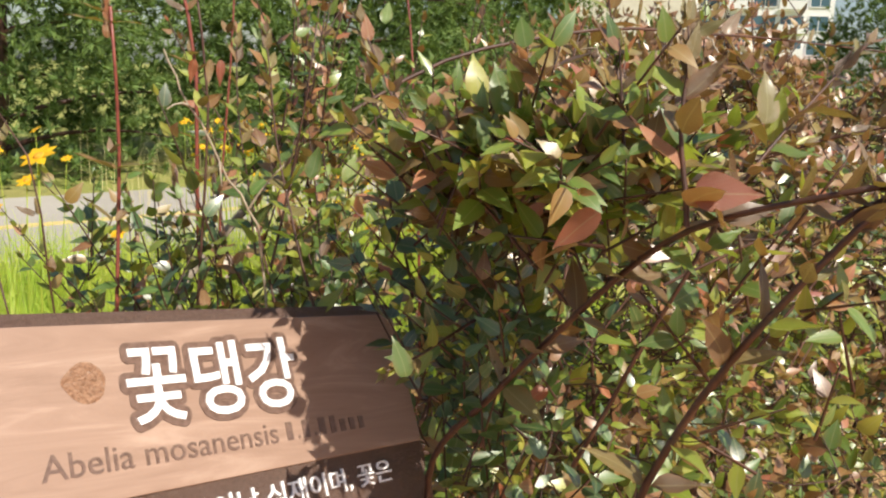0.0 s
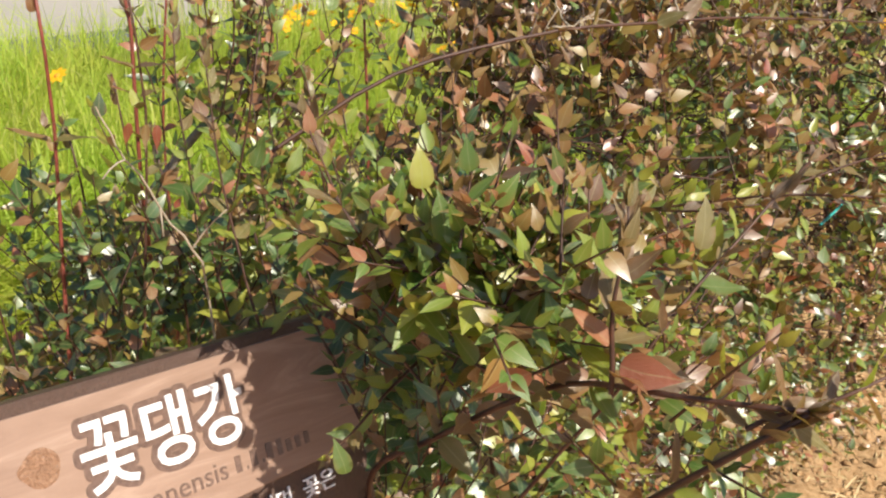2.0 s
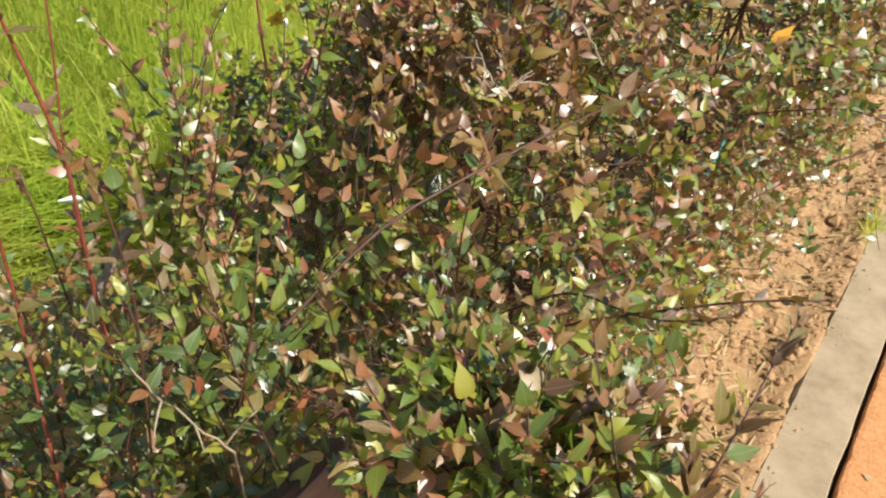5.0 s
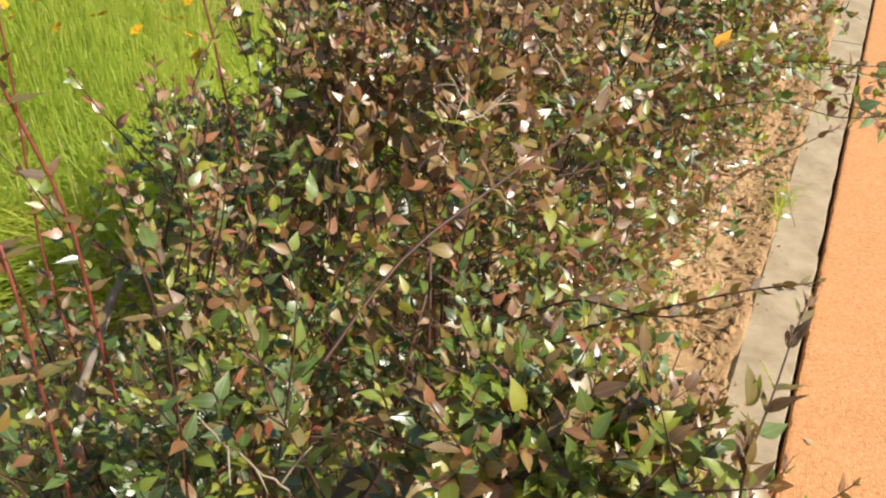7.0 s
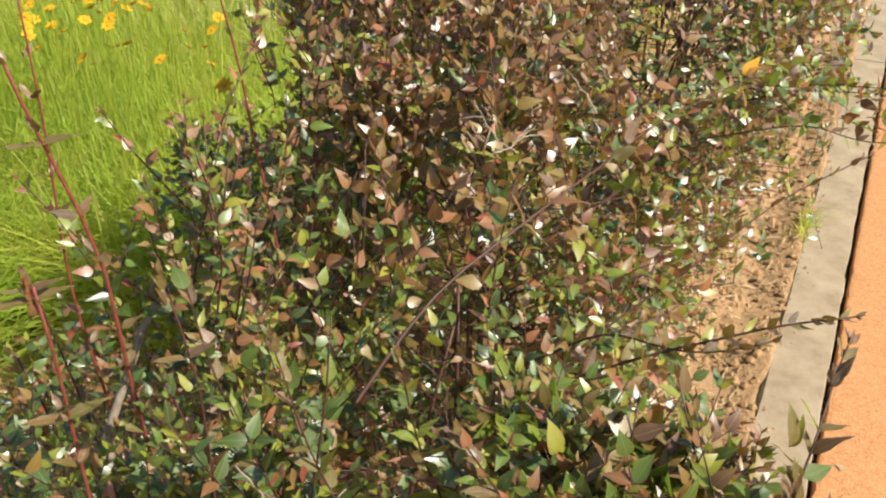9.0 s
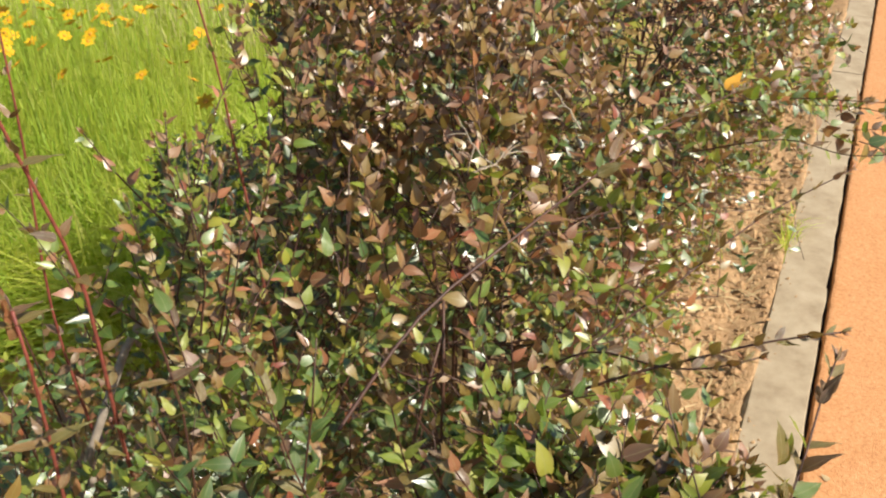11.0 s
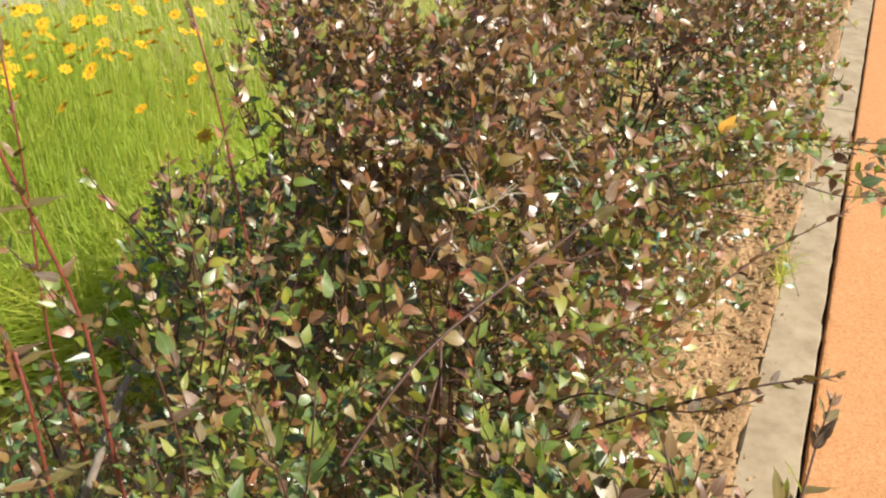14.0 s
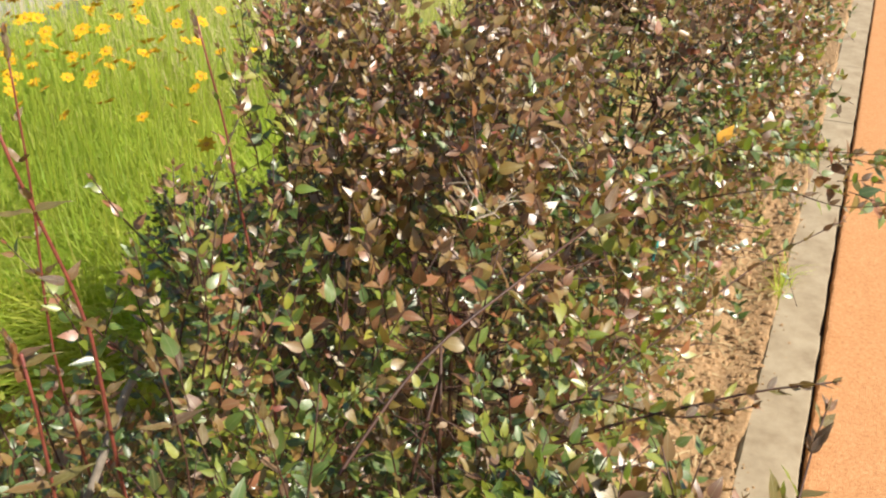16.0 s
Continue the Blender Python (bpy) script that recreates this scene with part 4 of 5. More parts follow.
PLAN = [(0.53, 1.0, 4800, 295), (1.0, 1.5, 5800, 290), (1.5, 2.1, 5200, 290), (2.1, 2.8, 3200, 200), (2.8, 3.7, 1200, 0), (3.7, 5.0, 600, 0), (5.0, 7.0, 280, 0), (7.0, 10.0, 170, 0)]
for i, (y0, y1, per, singles) in enumerate(PLAN):
    ob, fo, origin = shrub(y0, y1, per, singles, "dense abelia shrub with glossy green and bronze leaves")
    if i == 0:
        front_shoots(ob, fo, origin)
    if i == 2:
        own = []
        fo.long_shoot([(-0.45, 1.62, 0.84), (-0.374, 1.638, 0.898), (-0.243, 1.628, 0.961), (-0.128, 1.593, 0.995), (-0.027, 1.565, 1.015)], 0.0016, 22, 0.030, 0.4, 0.15, own)
        fo.long_shoot([(-0.30, 1.68, 0.90), (-0.20, 1.66, 0.95), (-0.10, 1.62, 0.98), (-0.03, 1.60, 0.985)], 0.0014, 18, 0.030, 0.4, 0.1, own)
        for q in range(26):
            fo.shoot(np.array([rng.uniform(-0.34, -0.02), rng.uniform(1.53, 1.68), rng.uniform(0.93, 1.0)]), np.array([0.8, rng.normal(-0.2, 0.5), rng.normal(0.2, 0.3)]), rng.uniform(0.05, 0.10), 4, 0.028, 0.4)
        for line in own:
            part_at("shoot", tubes("shoot", [line], 6, BARK), ob, origin)
    if i == 1:
        own = []
        fo.long_shoot([(-0.28, 1.40, 0.96), (-0.157, 1.385, 1.014), (-0.085, 1.332, 1.018), (-0.027, 1.318, 1.044)], 0.0013, 12, 0.021, 0.7, 0.2, own)
        for line in own:
            part_at("shoot", tubes("shoot", [line], 6, BARK), ob, origin)
    finish_shrub(ob, fo, origin, singles, lambda x, y, z: z > 0.92 or x > -0.34)

origin = np.array([-0.62, 0.55, SOIL_Z])
ob = thing("abelia_shrub", origin.tolist(), "thin young abelia with upright red stems behind the sign", "shrub", "shrubs of the hedge")
fo = Foliage()
side_stems(ob, fo, origin)
finish_shrub(ob, fo, origin, 290, lambda x, y, z: z > 0.6)

# dry twigs and twine caught in the hedge
DRY_ROWS = [[(-0.356, 0.487, 1.145), (-0.351, 0.498, 1.117), (-0.348, 0.519, 1.079), (-0.343, 0.538, 1.043), (-0.36, 0.56, 0.9)],
            [(-0.362, 0.997, 1.189), (-0.344, 0.987, 1.180), (-0.315, 0.965, 1.162)],
            [(-0.417, 0.922, 1.172), (-0.390, 0.901, 1.155), (-0.362, 0.894, 1.142)],
            [(-0.356, 0.917, 1.161), (-0.368, 0.894, 1.147), (-0.382, 0.876, 1.144)]]
for row in DRY_ROWS:
    tw = thing("dry_twig", row[-1], "bare dry grey twig caught among the leaves", "twig", "dry twigs")
    p = np.array(row)
    s = np.linspace(0, 1, len(p))
    fine = np.stack([np.interp(np.linspace(0, 1, 16), s, p[:, c2]) for c2 in range(3)], -1) + rng.normal(0, 0.0008, (16, 3))
    part_at("twig", tubes("twig", [(fine, np.linspace(0.0005, 0.0009, 16))], 5, DRY), tw, np.array(row[-1]))
    for q in range(3):
        a = fine[4 + 3 * q]
        part_at("side_twig", tubes("side_twig", [(curve(a, a + rng.normal(0, 0.012, 3), (0, 0, 0.002), 4), np.linspace(0.0008, 0.0004, 4))], 4, DRY), tw, np.array(row[-1]))
OLD = bark("old_grey_bark", (0.16, 0.13, 0.10), (0.34, 0.29, 0.23), 0.85)
GREY_A, GREY_B, GREY_C = (-0.625, 0.620, 0.940), (-0.632, 0.690, 1.004), (-0.622, 0.732, 1.034)
g = thing("old_branch", (-0.68, 0.64, 0.4), "old peeling grey branch inside the shrub", "branch")
part_at("branch", tubes("branch", [(np.concatenate([curve((-0.70, 0.62, SOIL_Z), GREY_A, (0.02, -0.03, 0), 10), curve(GREY_B, GREY_C, (0.005, 0, 0.01), 6)]), np.linspace(0.0052, 0.0034, 16))], 8, OLD), g, np.array((-0.68, 0.64, 0.4)))
k = Mat("teal_twine")
TEAL = k.done(k.ramp(k.noise(400.0), [(0.3, (0.02, 0.22, 0.20)), (0.7, (0.05, 0.38, 0.34))]), 0.5)
tw = thing("twine", (-0.32, 1.49, 0.80), "loose teal plastic twine tangled in the hedge", "twine")
part_at("strand", tubes("strand", [(curve((-0.305, 1.38, 0.868), (-0.336, 1.60, 0.875), (0.004, 0.0, 0.006), 12), np.full(12, 0.0019))], 6, TEAL), tw, np.array((-0.32, 1.49, 0.80)))

# ---------------------------------------------------------------- plant name sign
SIGN_O = Vector((-0.3002, 0.3882, 1.0207))      # top edge of the face, near its left end
SIGN_U = Vector((-0.1193, 0.9807, -0.1552)).normalized()
SIGN_N = Vector((0.8599, 0.1802, 0.4776))
SIGN_N = (SIGN_N - SIGN_N.dot(SIGN_U) * SIGN_U).normalized()
SIGN_V = SIGN_N.cross(SIGN_U)
SIGN_M = Matrix((SIGN_U, SIGN_V, SIGN_N)).transposed().to_4x4()
SIGN_M.translation = SIGN_O


def text_outline(body, offset):
    """The flat mesh of some words in the built-in font, at size 1, as vertices and faces."""
    cu = bpy.data.curves.new("letters", "FONT")
    cu.body, cu.size, cu.offset, cu.resolution_u = body, 1.0, offset, 3
    cu.fill_mode, cu.extrude = "FRONT", 0.02
    ob = bpy.data.objects.new("letters", cu)
    scene.collection.objects.link(ob)
    bpy.context.view_layer.update()
    me = bpy.data.meshes.new_from_object(ob.evaluated_get(bpy.context.evaluated_depsgraph_get()))
    bpy.data.objects.remove(ob)
    bpy.data.curves.remove(cu)
    co = np.zeros(len(me.vertices) * 3)
    me.vertices.foreach_get("co", co)
    return me, co.reshape(-1, 3)


def lettering(name, body, u0, u1, v0, v1, low, high, material, parent, offset=0.0, fit_offset=None, label=""):
    """Words set between u0 and u1 across the board and v0 and v1 up it, from depth low to high."""
    me, co = text_outline(body, offset)
    ref = co
    if fit_offset is not None:
        spare, ref = text_outline(body, fit_offset)
        bpy.data.meshes.remove(spare)
    a, b = ref.min(0), ref.max(0)
    zc = co[:, 2] > 0
    co[:, 0] = u0 + (co[:, 0] - a[0]) / (b[0] - a[0]) * (u1 - u0)
    co[:, 1] = v0 + (co[:, 1] - a[1]) / (b[1] - a[1]) * (v1 - v0)
    co[:, 2] = np.where(zc, high, low)
    me.vertices.foreach_set("co", co.ravel())
    me.materials.clear()
    me.materials.append(material)
    me.update()
    ob = new(name, me)
    ob.parent = parent
    return tagged(ob, label)


sign = thing("plant_sign", (0, 0, 0), "brown resin plant name sign with white Korean letters on a post", "sign")
sign.matrix_basis = SIGN_M
bm = bmesh.new()
box(bm, -0.042, 0.246, -0.195, 0.0070, -0.026, -0.0015, 0.0040)
part("board", bm, SIGN_DARK, sign, "dark brown textured board")
bm = bmesh.new()
box(bm, -0.0395, 0.2435, -0.0835, -0.0005, -0.003, 0.0, 0.0008)
part("face_panel", bm, SIGN, sign, "light brown wood-grained panel")
# oval knot cut into the panel, with a pointed end
r2 = random.Random(4)
vs, fs = [(0.0305, -0.0285, 0.0006)], []
RINGS, SEG = 7, 30
for i in range(1, RINGS + 1):
    for j in range(SEG):
        a = 2 * math.pi * j / SEG
        f = i / RINGS
        rx = 0.0095 * (1 + 0.28 * max(0, -math.cos(a)) ** 8)
        rough = 0.0 if i == RINGS else r2.uniform(-0.0006, 0.0010)
        vs.append((0.0305 + rx * f * math.cos(a) * (1 + 0.04 * math.sin(5 * a)), -0.0285 + 0.0100 * f * math.sin(a), 0.0005 + rough if i < RINGS else 0.0002))
for j in range(SEG):
    k2 = (j + 1) % SEG
    fs.append((0, 1 + j, 1 + k2))
    for i in range(RINGS - 1):
        o = 1 + i * SEG
        fs.append((o + j, o + SEG + j, o + SEG + k2, o + k2))
k = Mat("sign_knot")
f = k.noise(700.0, 5.0, 0.8)
k.bump(f, 1.0, 0.002)
KNOT = k.done(k.ramp(f, [(0.3, (0.24, 0.12, 0.07)), (0.55, (0.46, 0.27, 0.17)), (0.75, (0.60, 0.40, 0.28))]), 0.4)
knot = part("knot", mesh_of("knot", vs, fs, KNOT, False), None, sign, "carved oval knot")
# the groove round each letter: the same letters set out in all directions, so that its outline is round
bm = bmesh.new()
for i in range(18):
    a = 2 * math.pi * i / 18
    me, co = text_outline("꽃댕강", 0.012)
    lo, hi = co.min(0), co.max(0)
    co[:, 0] = 0.0500 + (co[:, 0] - lo[0]) / (hi[0] - lo[0]) * 0.104 + 0.0034 * math.cos(a)
    co[:, 1] = -0.0515 + (co[:, 1] - lo[1]) / (hi[1] - lo[1]) * 0.039 + 0.0034 * math.sin(a)
    co[:, 2] = np.where(co[:, 2] > 0, 0.00030 + 0.00002 * i, -0.0002)
    me.vertices.foreach_set("co", co.ravel())
    bm.from_mesh(me)
    bpy.data.meshes.remove(me)
part("letter_groove", bm, GROOVE, sign, "dark engraved border of the letters")
lettering("letters", "꽃댕강", 0.0500, 0.154, -0.0515, -0.0125, 0.0001, 0.0014, WHITE, sign, 0.012, 0.012, "white painted letters")
lettering("engraved_letters", "Abelia mosanensis", 0.0045, 0.1335, -0.0705, -0.0590, -0.0005, 0.0004, GROOVE, sign, 0.004, None, "engraved brown letters")
u0 = 0.1395
for w, tall in ((0.0058, 0.0098), (0.0016, 0.0020), (0.0064, 0.0098), (0.0016, 0.0020), (0.0066, 0.0098), (0.0054, 0.0098), (0.0054, 0.0072), (0.0054, 0.0072), (0.0054, 0.0072)):
    bm = bmesh.new()
    box(bm, u0, u0 + w * 0.72, -0.0700, -0.0700 + tall, -0.0005, 0.0004)
    part("engraved_bar", bm, GROOVE, sign)
    u0 += w + 0.0020
lettering("letters", "중부이남 식재이며, 꽃은", 0.0575, 0.2125, -0.1040, -0.0905, -0.0016, -0.0004, WHITE, sign, 0.008, None, "white printed letters")
u0 = 0.060
for w in (0.010, 0.011, 0.0095, 0.011, 0.010, 0.0105, 0.010, 0.011, 0.0095):
    bm = bmesh.new()
    box(bm, u0, u0 + w, -0.1205, -0.1115, -0.0016, -0.0004)
    part("printed_bar", bm, WHITE, sign)
    u0 += w + 0.0055
foot = SIGN_O + 0.10 * SIGN_U - 0.10 * SIGN_V - 0.060 * SIGN_N
bm = bmesh.new()
box(bm, foot.x - 0.03, foot.x + 0.03, foot.y - 0.03, foot.y + 0.03, SOIL_Z - 0.05, foot.z + 0.01, 0.004)
bm.transform(SIGN_M.inverted())
part("post", bm, SIGN_DARK, sign, "square brown post")
bm = bmesh.new()
box(bm, 0.05, 0.15, -0.14, -0.06, -0.075, -0.0245, 0.003)
part("bracket", bm, SIGN_DARK, sign)

# ---------------------------------------------------------------- meadow grass and flowers


def blades(name, count, area, height, width, lean, material, base_z=SOIL_Z):
    """Grass blades: bent strips of three segments. area(rng, n) gives the places."""
    x, y = area(count)
    h = rng.uniform(*height, count)
    a = rng.uniform(0, 2 * np.pi, count)
    d = np.stack([np.cos(a), np.sin(a), np.zeros(count)], -1)
    s = np.stack([-np.sin(a), np.cos(a), np.zeros(count)], -1)
    l = np.minimum(np.abs(rng.normal(0, lean, count)), 1.6)
    w = rng.uniform(*width, count)
    base = np.stack([x, y, np.full(count, base_z)], -1)
    vs = []
    for f, ww in ((0, 1.0), (0.35, 0.9), (0.7, 0.6), (1.0, 0.06)):
        c = base + d * (l * h * f * f)[:, None] + np.stack([np.zeros(count), np.zeros(count), h * f * (1 - 0.25 * l * f)], -1)
        vs += [c - s * (w * ww)[:, None], c + s * (w * ww)[:, None]]
    v = np.stack(vs, 1).reshape(-1, 3)
    quad = np.array([[0, 1, 3, 2], [2, 3, 5, 4], [4, 5, 7, 6]])
    f = (quad[None] + 8 * np.arange(count)[:, None, None]).reshape(-1, 4)
    me = bpy.data.meshes.new(name)
    me.vertices.add(len(v))
    me.vertices.foreach_set("co", v.ravel())
    me.loops.add(f.size)
    me.loops.foreach_set("vertex_index", f.ravel().astype(np.int32))
    me.polygons.add(len(f))
    me.polygons.foreach_set("loop_start", (4 * np.arange(len(f))).astype(np.int32))
    me.polygons.foreach_set("use_smooth", np.ones(len(f), bool))
    me.materials.append(material)
    me.uv_layers.new(name="leaf")
    me.update(calc_edges=True)
    return new(name, me)


def meadow(n):
    tufts = rng.uniform(-0.8, 4.6, n // 14)
    y = rng.choice(tufts, n) + rng.normal(0, 0.02, n)
    x = np.minimum(hedge_left(np.clip(y, 0.9, 9)) - 0.12, np.where(y < 1.58, -2.05, -1.3)) - np.round(rng.exponential(1.3, n), 1) + rng.normal(0, 0.03, n)
    return np.maximum(x, -4.0 + rng.uniform(0, 0.9, n)), y


tagged(blades("meadow_grass", 46000, meadow, (0.22, 0.62), (0.0022, 0.0050), 1.35, GRASS), "lush bright green meadow grass behind the hedge", "grass", kind="stuff")


def far_meadow(n):
    return rng.uniform(-4.85, -2.5, n), rng.uniform(-2.0, 12.0, n)


tagged(blades("far_grass", 14000, far_meadow, (0.08, 0.26), (0.002, 0.004), 0.5, GRASS), "tall meadow grass near the road", "grass", kind="stuff")


def straw_place(n):
    y = 3.0 + rng.exponential(2.0, n)
    return hedge_left(np.clip(y, 0.9, 9)) - 0.4 - rng.exponential(1.3, n), y


tagged(blades("straw_grass", 5000, straw_place, (0.4, 0.85), (0.0012, 0.0024), 0.6, TALL_STRAW), "tall dry straw-coloured grass among the flowers", "dry grass", kind="stuff")


def under(n):
    y = rng.uniform(0.0, 3.4, n)
    return rng.uniform(-2.0, -0.17, n), y




def tri_mesh(name, v, f, material):
    me = bpy.data.meshes.new(name)
    me.vertices.add(len(v))
    me.vertices.foreach_set("co", v.ravel())
    me.loops.add(f.size)
    me.loops.foreach_set("vertex_index", f.ravel().astype(np.int32))
    me.polygons.add(len(f))
    me.polygons.foreach_set("loop_start", (f.shape[1] * np.arange(len(f))).astype(np.int32))
    me.materials.append(material)
    me.uv_layers.new(name="leaf")
    me.update(calc_edges=True)
    return me



def lying_straw(count):
    """Dead grass and leaf scraps lying flat on the soil."""
    x, y = under(count)
    a = rng.uniform(0, 2 * np.pi, count)
    l, w = rng.uniform(0.015, 0.075, count), rng.uniform(0.0007, 0.0022, count)
    d = np.stack([np.cos(a), np.sin(a), rng.normal(0, 0.10, count)], -1) * l[:, None]
    s = np.stack([-np.sin(a), np.cos(a), rng.normal(0, 0.4, count)], -1) * w[:, None]
    z = np.array([ground_height(float(p), float(q)) for p, q in zip(x, y)]) + rng.uniform(0.001, 0.010, count)
    c0 = np.stack([x, y, z], -1)
    up = np.stack([np.zeros(count), np.zeros(count), rng.uniform(0, 0.006, count)], -1)
    v = np.stack([c0 - s, c0 + s, c0 + d / 2 + s + up, c0 + d / 2 - s + up, c0 + d + s * 0.3, c0 + d - s * 0.3], 1).reshape(-1, 3)
    f = (np.array([[0, 1, 2, 3], [3, 2, 4, 5]])[None] + 6 * np.arange(count)[:, None, None]).reshape(-1, 4)
    return new("dry_litter", tri_mesh("dry_litter", v, f, STRAW))




def clods(count):
    """Small crumbs and clods of dry soil."""
    vs, fs = [], []
    for i in range(count):
        x, y = rng.uniform(-0.75, -0.155), rng.uniform(0.6, 4.5)
        r = 0.0035 + rng.exponential(0.0035) if i % 5 else rng.uniform(0.008, 0.017)
        if i % 17 == 0:                                # crumbs spilled on the kerb, most along its inner edge
            x, r = max(-0.148 + rng.exponential(0.022), -0.148), 0.3 * r + 0.0006
            x = min(x, -0.02)
            base = np.array([x, y, r * 0.3])
        else:
            base = np.array([x, y, ground_height(x, y) + r * 0.2])
        bmv = base + r * np.array([(0, 0, 0.8), (1, 0, 0), (0.3, 0.95, 0.1), (-0.8, 0.6, 0), (-0.8, -0.6, 0.1), (0.3, -0.95, 0), (0, 0, -0.8)]) * rng.uniform(0.7, 1.3, (7, 1))
        o = len(vs)
        vs += bmv.tolist()
        for j in range(5):
            a, b2 = o + 1 + j, o + 1 + (j + 1) % 5
            fs += [(o, a, b2), (o + 6, b2, a)]
    return new("soil_clods", mesh_of("soil_clods", vs, fs, SOIL, False))


tagged(clods(3400), "dry sandy crumbs and clods on the soil", "soil", kind="stuff")
tagged(lying_straw(6000), "dry straw and dead grass lying on the soil", "dry grass", kind="stuff")


def flower(height):
    """A yellow coreopsis on a thin stem; the origin is at its foot."""
    ob = thing("coreopsis_flower", (0, 0, 0), "yellow coreopsis flower on a thin green stem in the meadow", "flower", "yellow meadow flowers")
    part("stem", tubes("stem", [(curve((0, 0, 0), (0.03, 0.01, height), (0.02, -0.01, 0), 7), np.linspace(0.0016, 0.0010, 7))], 5, GRASS), None, ob)
    head = Matrix.Translation((0.03, 0.01, height)) @ pose(0, 0, 0, 28, 14, 0)
    for i in range(8):
        a = i * math.pi / 4 + 0.1 * math.sin(i * 5)
        p = new("petal", PETAL_MESH)
        p.parent = ob
        p.matrix_basis = head @ pose(0, 0, 0, 0, 0, math.degrees(a)) @ pose(0, 0.004, 0, 8 + 6 * math.sin(i * 3), 0, 0) @ Matrix.Diagonal((0.018, 0.018, 0.018, 1))
    bm = bmesh.new()
    bmesh.ops.create_uvsphere(bm, u_segments=9, v_segments=5, radius=0.0065, matrix=head @ Matrix.Diagonal((1, 1, 0.5, 1)))
    part("flower_centre", bm, DISC, ob, "", True)
    return ob


def petal_mesh():
    co, uv, faces = leaf_template(0.30, 0.12, 0.10)
    co = co.copy()
    wide = np.interp(co[:, 1], [0, 0.3, 0.75, 1], [0.7, 1.0, 1.35, 1.2])
    co[:, 0] *= wide
    return leaf_mesh("petal", (co, uv, faces), PETAL)


PETAL_MESH = petal_mesh()
kinds = [flower(h) for h in (0.74, 0.86, 0.96, 1.08)]
spots = []
for i in range(285):
    y = 1.85 + abs(rng.normal(0, 0.55))
    spots.append((rng.uniform(-3.2, -1.70), y))
spots += [(-1.28, 1.55), (-1.92, 1.77), (-1.86, 1.83), (-1.64, 0.78), (-1.57, 0.92), (-0.91, 0.575)]
alone = range(len(spots) - 6, len(spots))
for i in range(6):
    spots.append((rng.uniform(-3.2, -2.0), rng.uniform(0.3, 1.3)))
for i, (x, y) in enumerate(spots):
    m = pose(x, y, SOIL_Z, rng.normal(0, 5), rng.normal(0, 5), rng.uniform(0, 360))
    if i in alone:                                    # single flowers that stand by themselves near the hedge
        copy_thing(kinds[(1, 2, 2, 2, 1, 3)[i - alone[0]]], pose(x, y, SOIL_Z, 0, 0, 0))
        continue
    if i < 4:
        kinds[i].matrix_basis = m
    else:
        copy_thing(kinds[i % 3], m)

# a dry leaf on the path
fallen = thing("fallen_leaf", (0.068, 1.92, PATH_Z + 0.003), "small curled dry brown leaf lying on the path", "leaf")
scrap = new("blade", leaf_mesh("blade", FINE_SHAPES[2], STRAW))
scrap.parent = fallen
scrap.matrix_basis = pose(0, 0, 0.003, 14, 168, 60) @ Matrix.Diagonal((0.026, 0.024, 0.024, 1))

# a withered orange leaf on the long branch
k = Mat("withered_orange_leaf")
WITHERED = k.done(k.ramp(k.noise(160.0, 4.0), [(0.3, (0.50, 0.19, 0.02)), (0.7, (0.78, 0.46, 0.05))]), 0.5)
spot = (-0.214, 1.135, 1.155)
withered = thing("withered_leaf", spot, "withered orange and yellow leaf caught on the long branch", "leaf")
for turn, size in ((20, 0.026), (75, 0.020)):
    o = new("blade", leaf_mesh("blade", FINE_SHAPES[2], WITHERED))
    o.parent = withered
    o.matrix_basis = pose(0, 0, 0, 50, 10, -turn) @ Matrix.Diagonal((size, size, size, 1))


def weed_place(n):
    return rng.normal(-0.150, 0.012, n), rng.normal(3.0, 0.055, n)


tagged(blades("weed_tuft", 90, weed_place, (0.03, 0.10), (0.0012, 0.0026), 0.8, GRASS, SOIL_Z + 0.03), "small tuft of yellow-green grass at the edge of the kerb", "weed")

# ---------------------------------------------------------------- trees and the building behind


def needle_tufts(centres, ways, size, per):
    """Pine needles: thin triangles fanned about each way."""
    n = len(centres)
    c, w = np.repeat(centres, per, 0), np.repeat(ways, per, 0)
    d = w * 0.5 + rng.normal(0, 0.7, (n * per, 3))
    d /= np.linalg.norm(d, axis=1, keepdims=True)
    s = np.cross(d, rng.normal(0, 1, (n * per, 3)))
    s /= np.linalg.norm(s, axis=1, keepdims=True)
    l = size * rng.uniform(0.6, 1.2, n * per)[:, None]
    b = c + rng.normal(0, size * 0.06, (n * per, 3))
    v = np.stack([b - s * size * 0.10, b + s * size * 0.10, b + d * l], 1).reshape(-1, 3)
    return v, np.arange(len(v)).reshape(-1, 3)


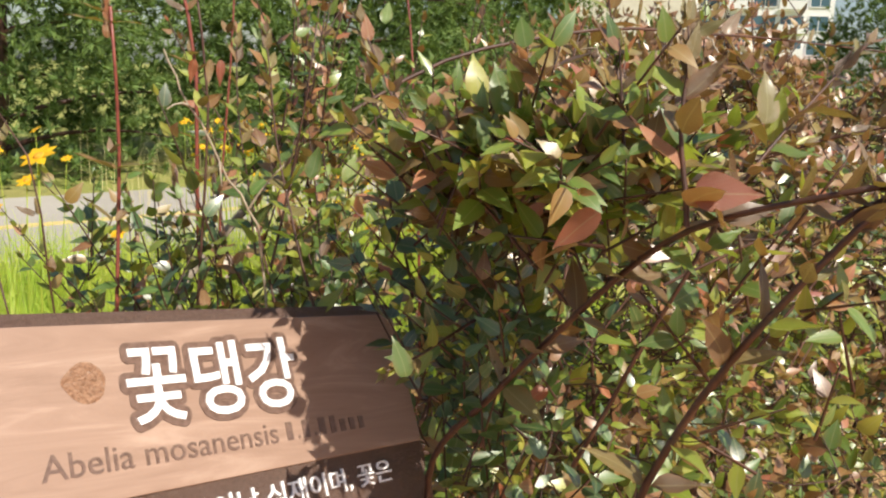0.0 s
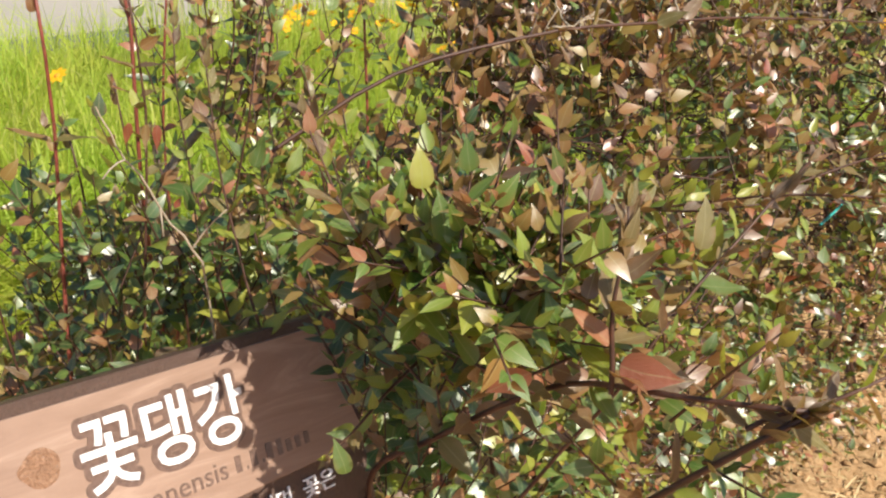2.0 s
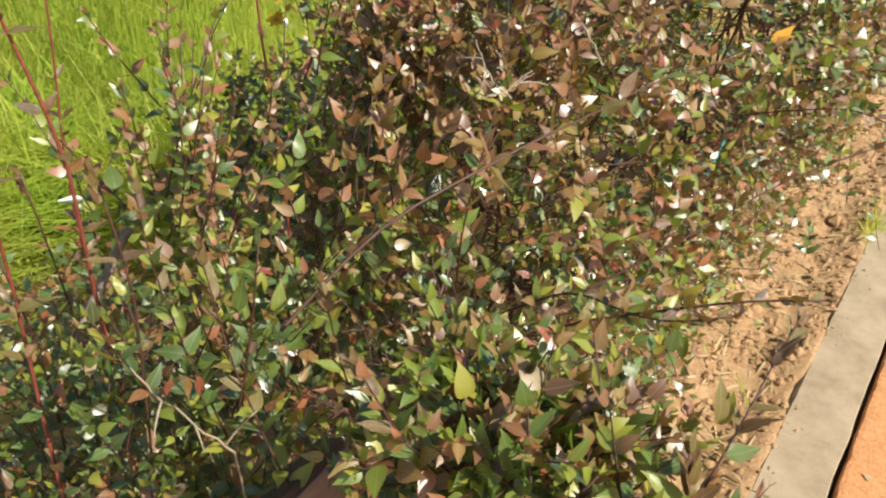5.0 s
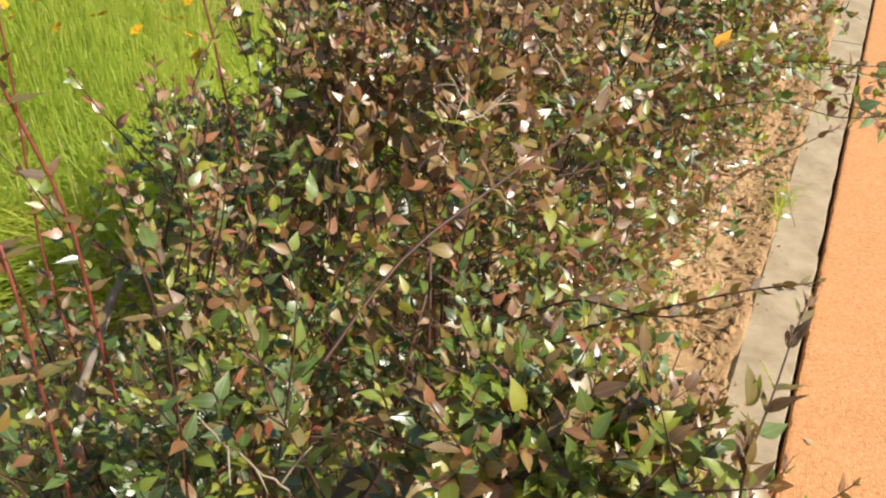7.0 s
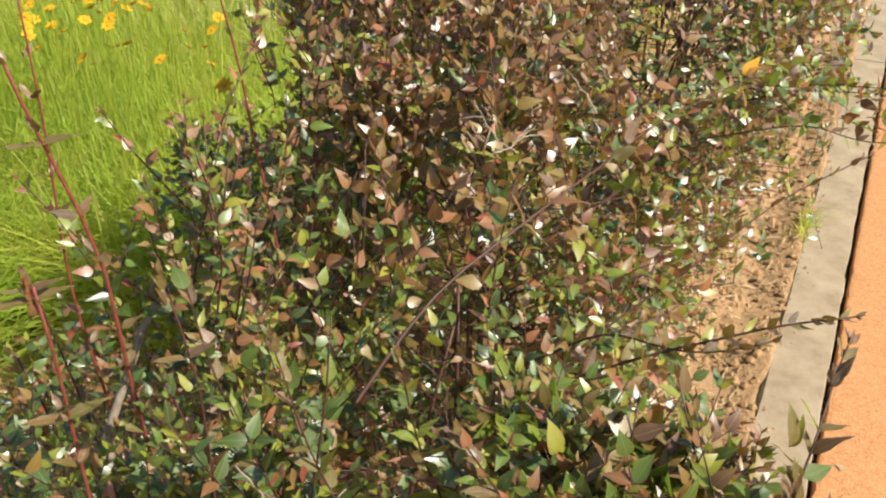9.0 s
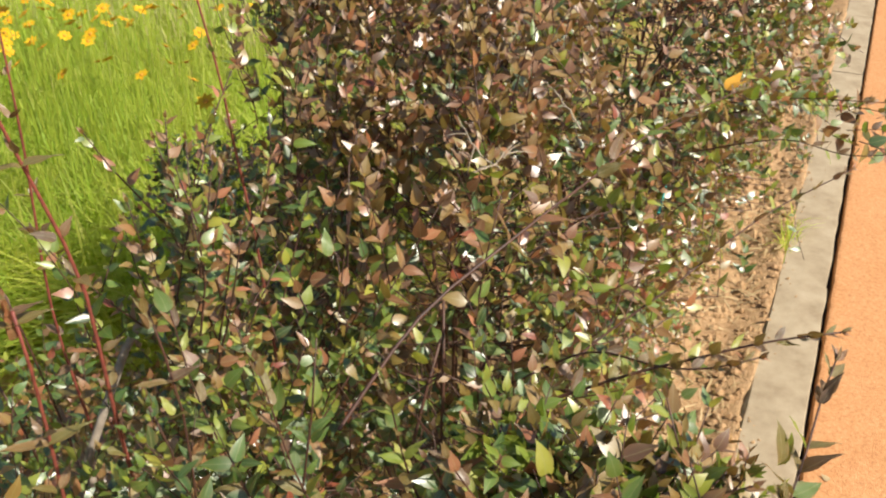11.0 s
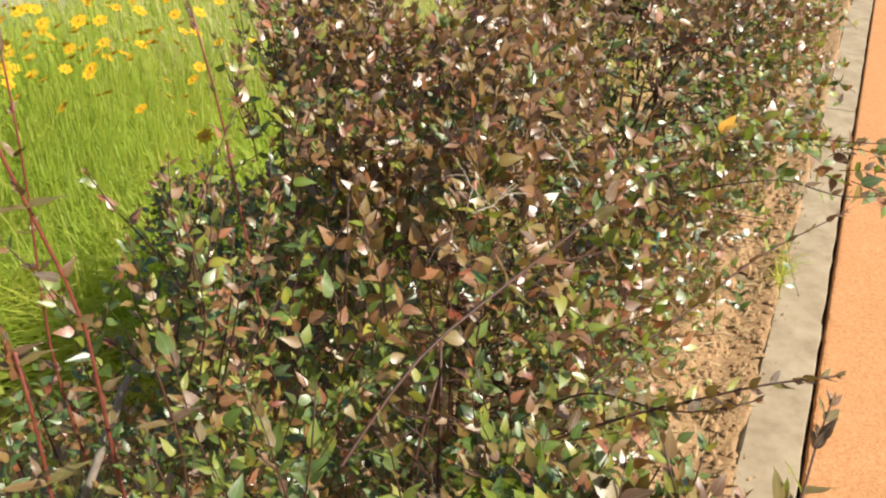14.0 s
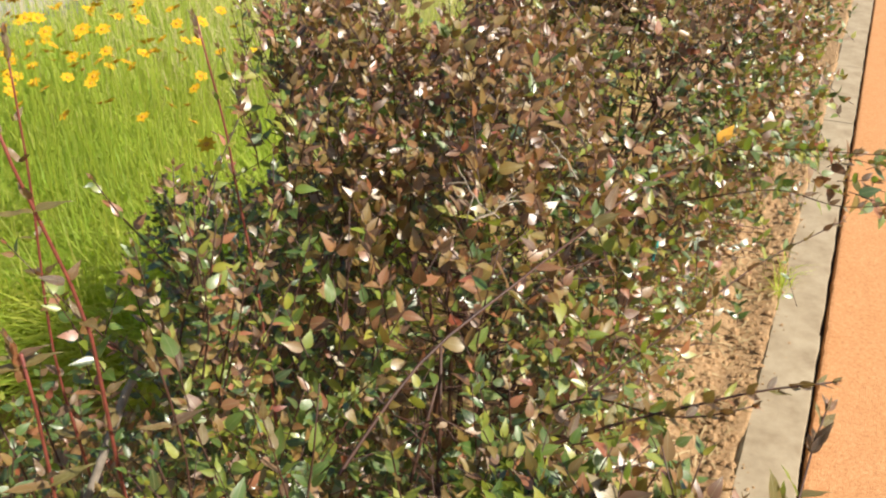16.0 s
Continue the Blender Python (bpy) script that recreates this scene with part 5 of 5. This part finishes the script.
def tree(name, place, height, spread, low, label, needles=True, clumps=150, seed=1):
    """A tapered trunk, limbs, and a crown of many small tufts set in uneven clumps."""
    global rng
    keep, rng = rng, np.random.default_rng(seed)
    ob = thing(name, place, label, "tree")
    trunk = curve((0, 0, -0.2), (0.1 * spread, 0, height * 0.93), (0.12, 0.08, 0), 12)
    part("trunk", tubes("trunk", [(trunk, np.linspace(height * 0.022, height * 0.004, 12))], 9, BARK), None, ob)
    limbs, centres, ways = [], [], []
    for i in range(clumps):
        f = rng.uniform(low, 1.0)
        a = rng.uniform(0, 2 * np.pi)
        reach = spread * (1.0 - 0.75 * ((f - low) / (1 - low)) ** 1.3) * rng.uniform(0.45, 1.05)
        foot = np.array([np.interp(f, np.linspace(0, 1, 12), trunk[:, k]) for k in range(3)])
        out = np.array([math.cos(a), math.sin(a), 0.12])
        end = foot + out * reach
        if i % 3 == 0:
            limbs.append((curve(foot, end, (0, 0, 0.08 * reach), 6), np.linspace(0.035, 0.008, 6)))
        m = 34
        p = end + rng.normal(0, 1, (m, 3)) * np.array([0.30, 0.30, 0.16]) * spread * 0.38
        centres.append(p)
        ways.append(np.tile(out * 0.6 + np.array([0, 0, 0.5]), (m, 1)) + rng.normal(0, 0.3, (m, 3)))
    for line in limbs[:24]:
        part("limb", tubes("limb", [line], 5, BARK), None, ob)
    centres, ways = np.concatenate(centres), np.concatenate(ways)
    if needles:
        v, f = needle_tufts(centres, ways, 0.072 * spread ** 0.5, 17)
        me = tri_mesh("crown", v, f, NEEDLE)
    else:
        n = len(centres)
        pos = centres + rng.normal(0, 0.10 * spread, (n, 3))
        rot = frames_for(rng.normal(0, 1, (n, 3)), rng.normal(0, 0.6, (n, 3)) + np.array([0.2, 0, 1]))
        me = leaves_mesh("crown", pos, rot, rng.uniform(0.14, 0.25, n) * spread ** 0.5, np.full(n, 1.2), np.zeros(n, int), [BROAD])
    crown = new("crown", me)
    crown.parent = ob
    tagged(crown, kind="stuff")
    rng = keep
    return ob


PINE = "dark green pine with soft needle tufts beyond the road"
tree("pine_tree", (-10.1, 3.0, SOIL_Z), 6.3, 2.6, 0.03, PINE, True, 300, 3)
tree("pine_tree", (-9.9, 7.1, SOIL_Z), 5.8, 2.5, 0.03, PINE, True, 300, 4)
tree("pine_tree", (-11.8, 11.8, SOIL_Z), 5.5, 2.4, 0.03, PINE, True, 260, 5)
tree("pine_tree", (-11.4, -0.6, SOIL_Z), 6.0, 2.4, 0.03, PINE, True, 220, 6)
tree("pine_tree", (-7.5, 20.3, SOIL_Z - 0.3), 7.0, 2.6, 0.05, PINE, True, 240, 7)
LEAFY = "leafy green tree beyond the road"
tree("broadleaf_tree", (-16.0, 17.5, SOIL_Z - 0.5), 2.6, 1.9, 0.05, LEAFY, False, 90, 8)
tree("broadleaf_tree", (-14.9, 20.0, SOIL_Z - 0.5), 2.4, 1.8, 0.05, LEAFY, False, 90, 9)
tree("broadleaf_tree", (-18.5, 20.5, SOIL_Z - 0.5), 3.2, 2.2, 0.05, LEAFY, False, 90, 10)
tree("broadleaf_tree", (-17.8, 23.5, SOIL_Z - 0.5), 2.7, 2.2, 0.05, LEAFY, False, 90, 11)

k = Mat("cream_render")
WALL = k.done(k.ramp(k.noise(0.8, 5.0), [(0.3, (0.60, 0.55, 0.46)), (0.7, (0.70, 0.65, 0.56))]), 0.85)
k = Mat("white_render")
WALL_W = k.done(k.ramp(k.noise(0.8, 5.0), [(0.3, (0.72, 0.72, 0.72)), (0.7, (0.80, 0.80, 0.79))]), 0.8)
k = Mat("terracotta_band")
BAND = k.done(k.ramp(k.noise(1.5, 5.0), [(0.3, (0.38, 0.20, 0.13)), (0.7, (0.46, 0.27, 0.18))]), 0.85)
k = Mat("window_glass")
GLASS = k.done((0.06, 0.12, 0.16), 0.06, spec=0.8)


def building():
    """An apartment block: storeys of windows and balconies over a lower base storey."""
    ob = thing("apartment_building", (0, 0, 0), "cream and white apartment block with balconies far behind the hedge", "building")
    bm = bmesh.new()
    box(bm, -8, 8, 0, 10, -9, 17)
    part("wall", bm, WALL_W, ob)
    bm = bmesh.new()
    box(bm, -24, -8.003, -1.0, 9, -9, 13)
    part("wing", bm, WALL, ob)
    bm = bmesh.new()
    box(bm, -8.6, 8.6, -1.4, 10.2, 0.9, 1.35, 0.05)
    part("cornice", bm, BAND, ob)
    bm = bmesh.new()
    box(bm, -8.1, 8.1, -0.6, 10, -9, 0.897)
    part("base_storey", bm, BAND, ob)
    for floor in range(6):
        z = 1.9 + floor * 2.8
        for i, x in enumerate((-6.3, -2.9, 0.2, 3.4, 6.4)):
            wide = 1.1 if i in (0, 4) else 1.35
            win = new("window")
            win.parent = ob
            win.location = (x, -0.02, z)
            bm = bmesh.new()
            for s in (-1, 1):
                box(bm, s * wide - 0.05, s * wide + 0.05, -0.08, 0.0, -0.05, 1.75)
            box(bm, -wide, wide, -0.08, 0.0, 1.70, 1.80)
            box(bm, -wide, wide, -0.10, 0.0, -0.10, 0.0)
            box(bm, -0.04, 0.04, -0.07, 0.0, 0.0, 1.7)
            part("frame", bm, WALL_W, win)
            bm = bmesh.new()
            box(bm, -wide, wide, -0.04, 0.0, 0.0, 1.7)
            part("pane", bm, GLASS, win)
            if i in (1, 3):
                bm = bmesh.new()
                box(bm, x - wide - 0.2, x + wide + 0.2, -1.1, -0.12, z - 0.35, z - 0.15)
                box(bm, x - wide - 0.2, x + wide + 0.2, -1.1, -1.0, z - 0.15, z + 0.65)
                part("balcony", bm, WALL_W, ob)
    bm = bmesh.new()
    box(bm, -8.4, 8.4, -0.4, 10.4, 17.003, 17.5, 0.05)
    part("roof", bm, BAND, ob)
    return ob


block = building()
block.matrix_basis = pose(-57.5, 103, 2.8, 0, 0, 29)
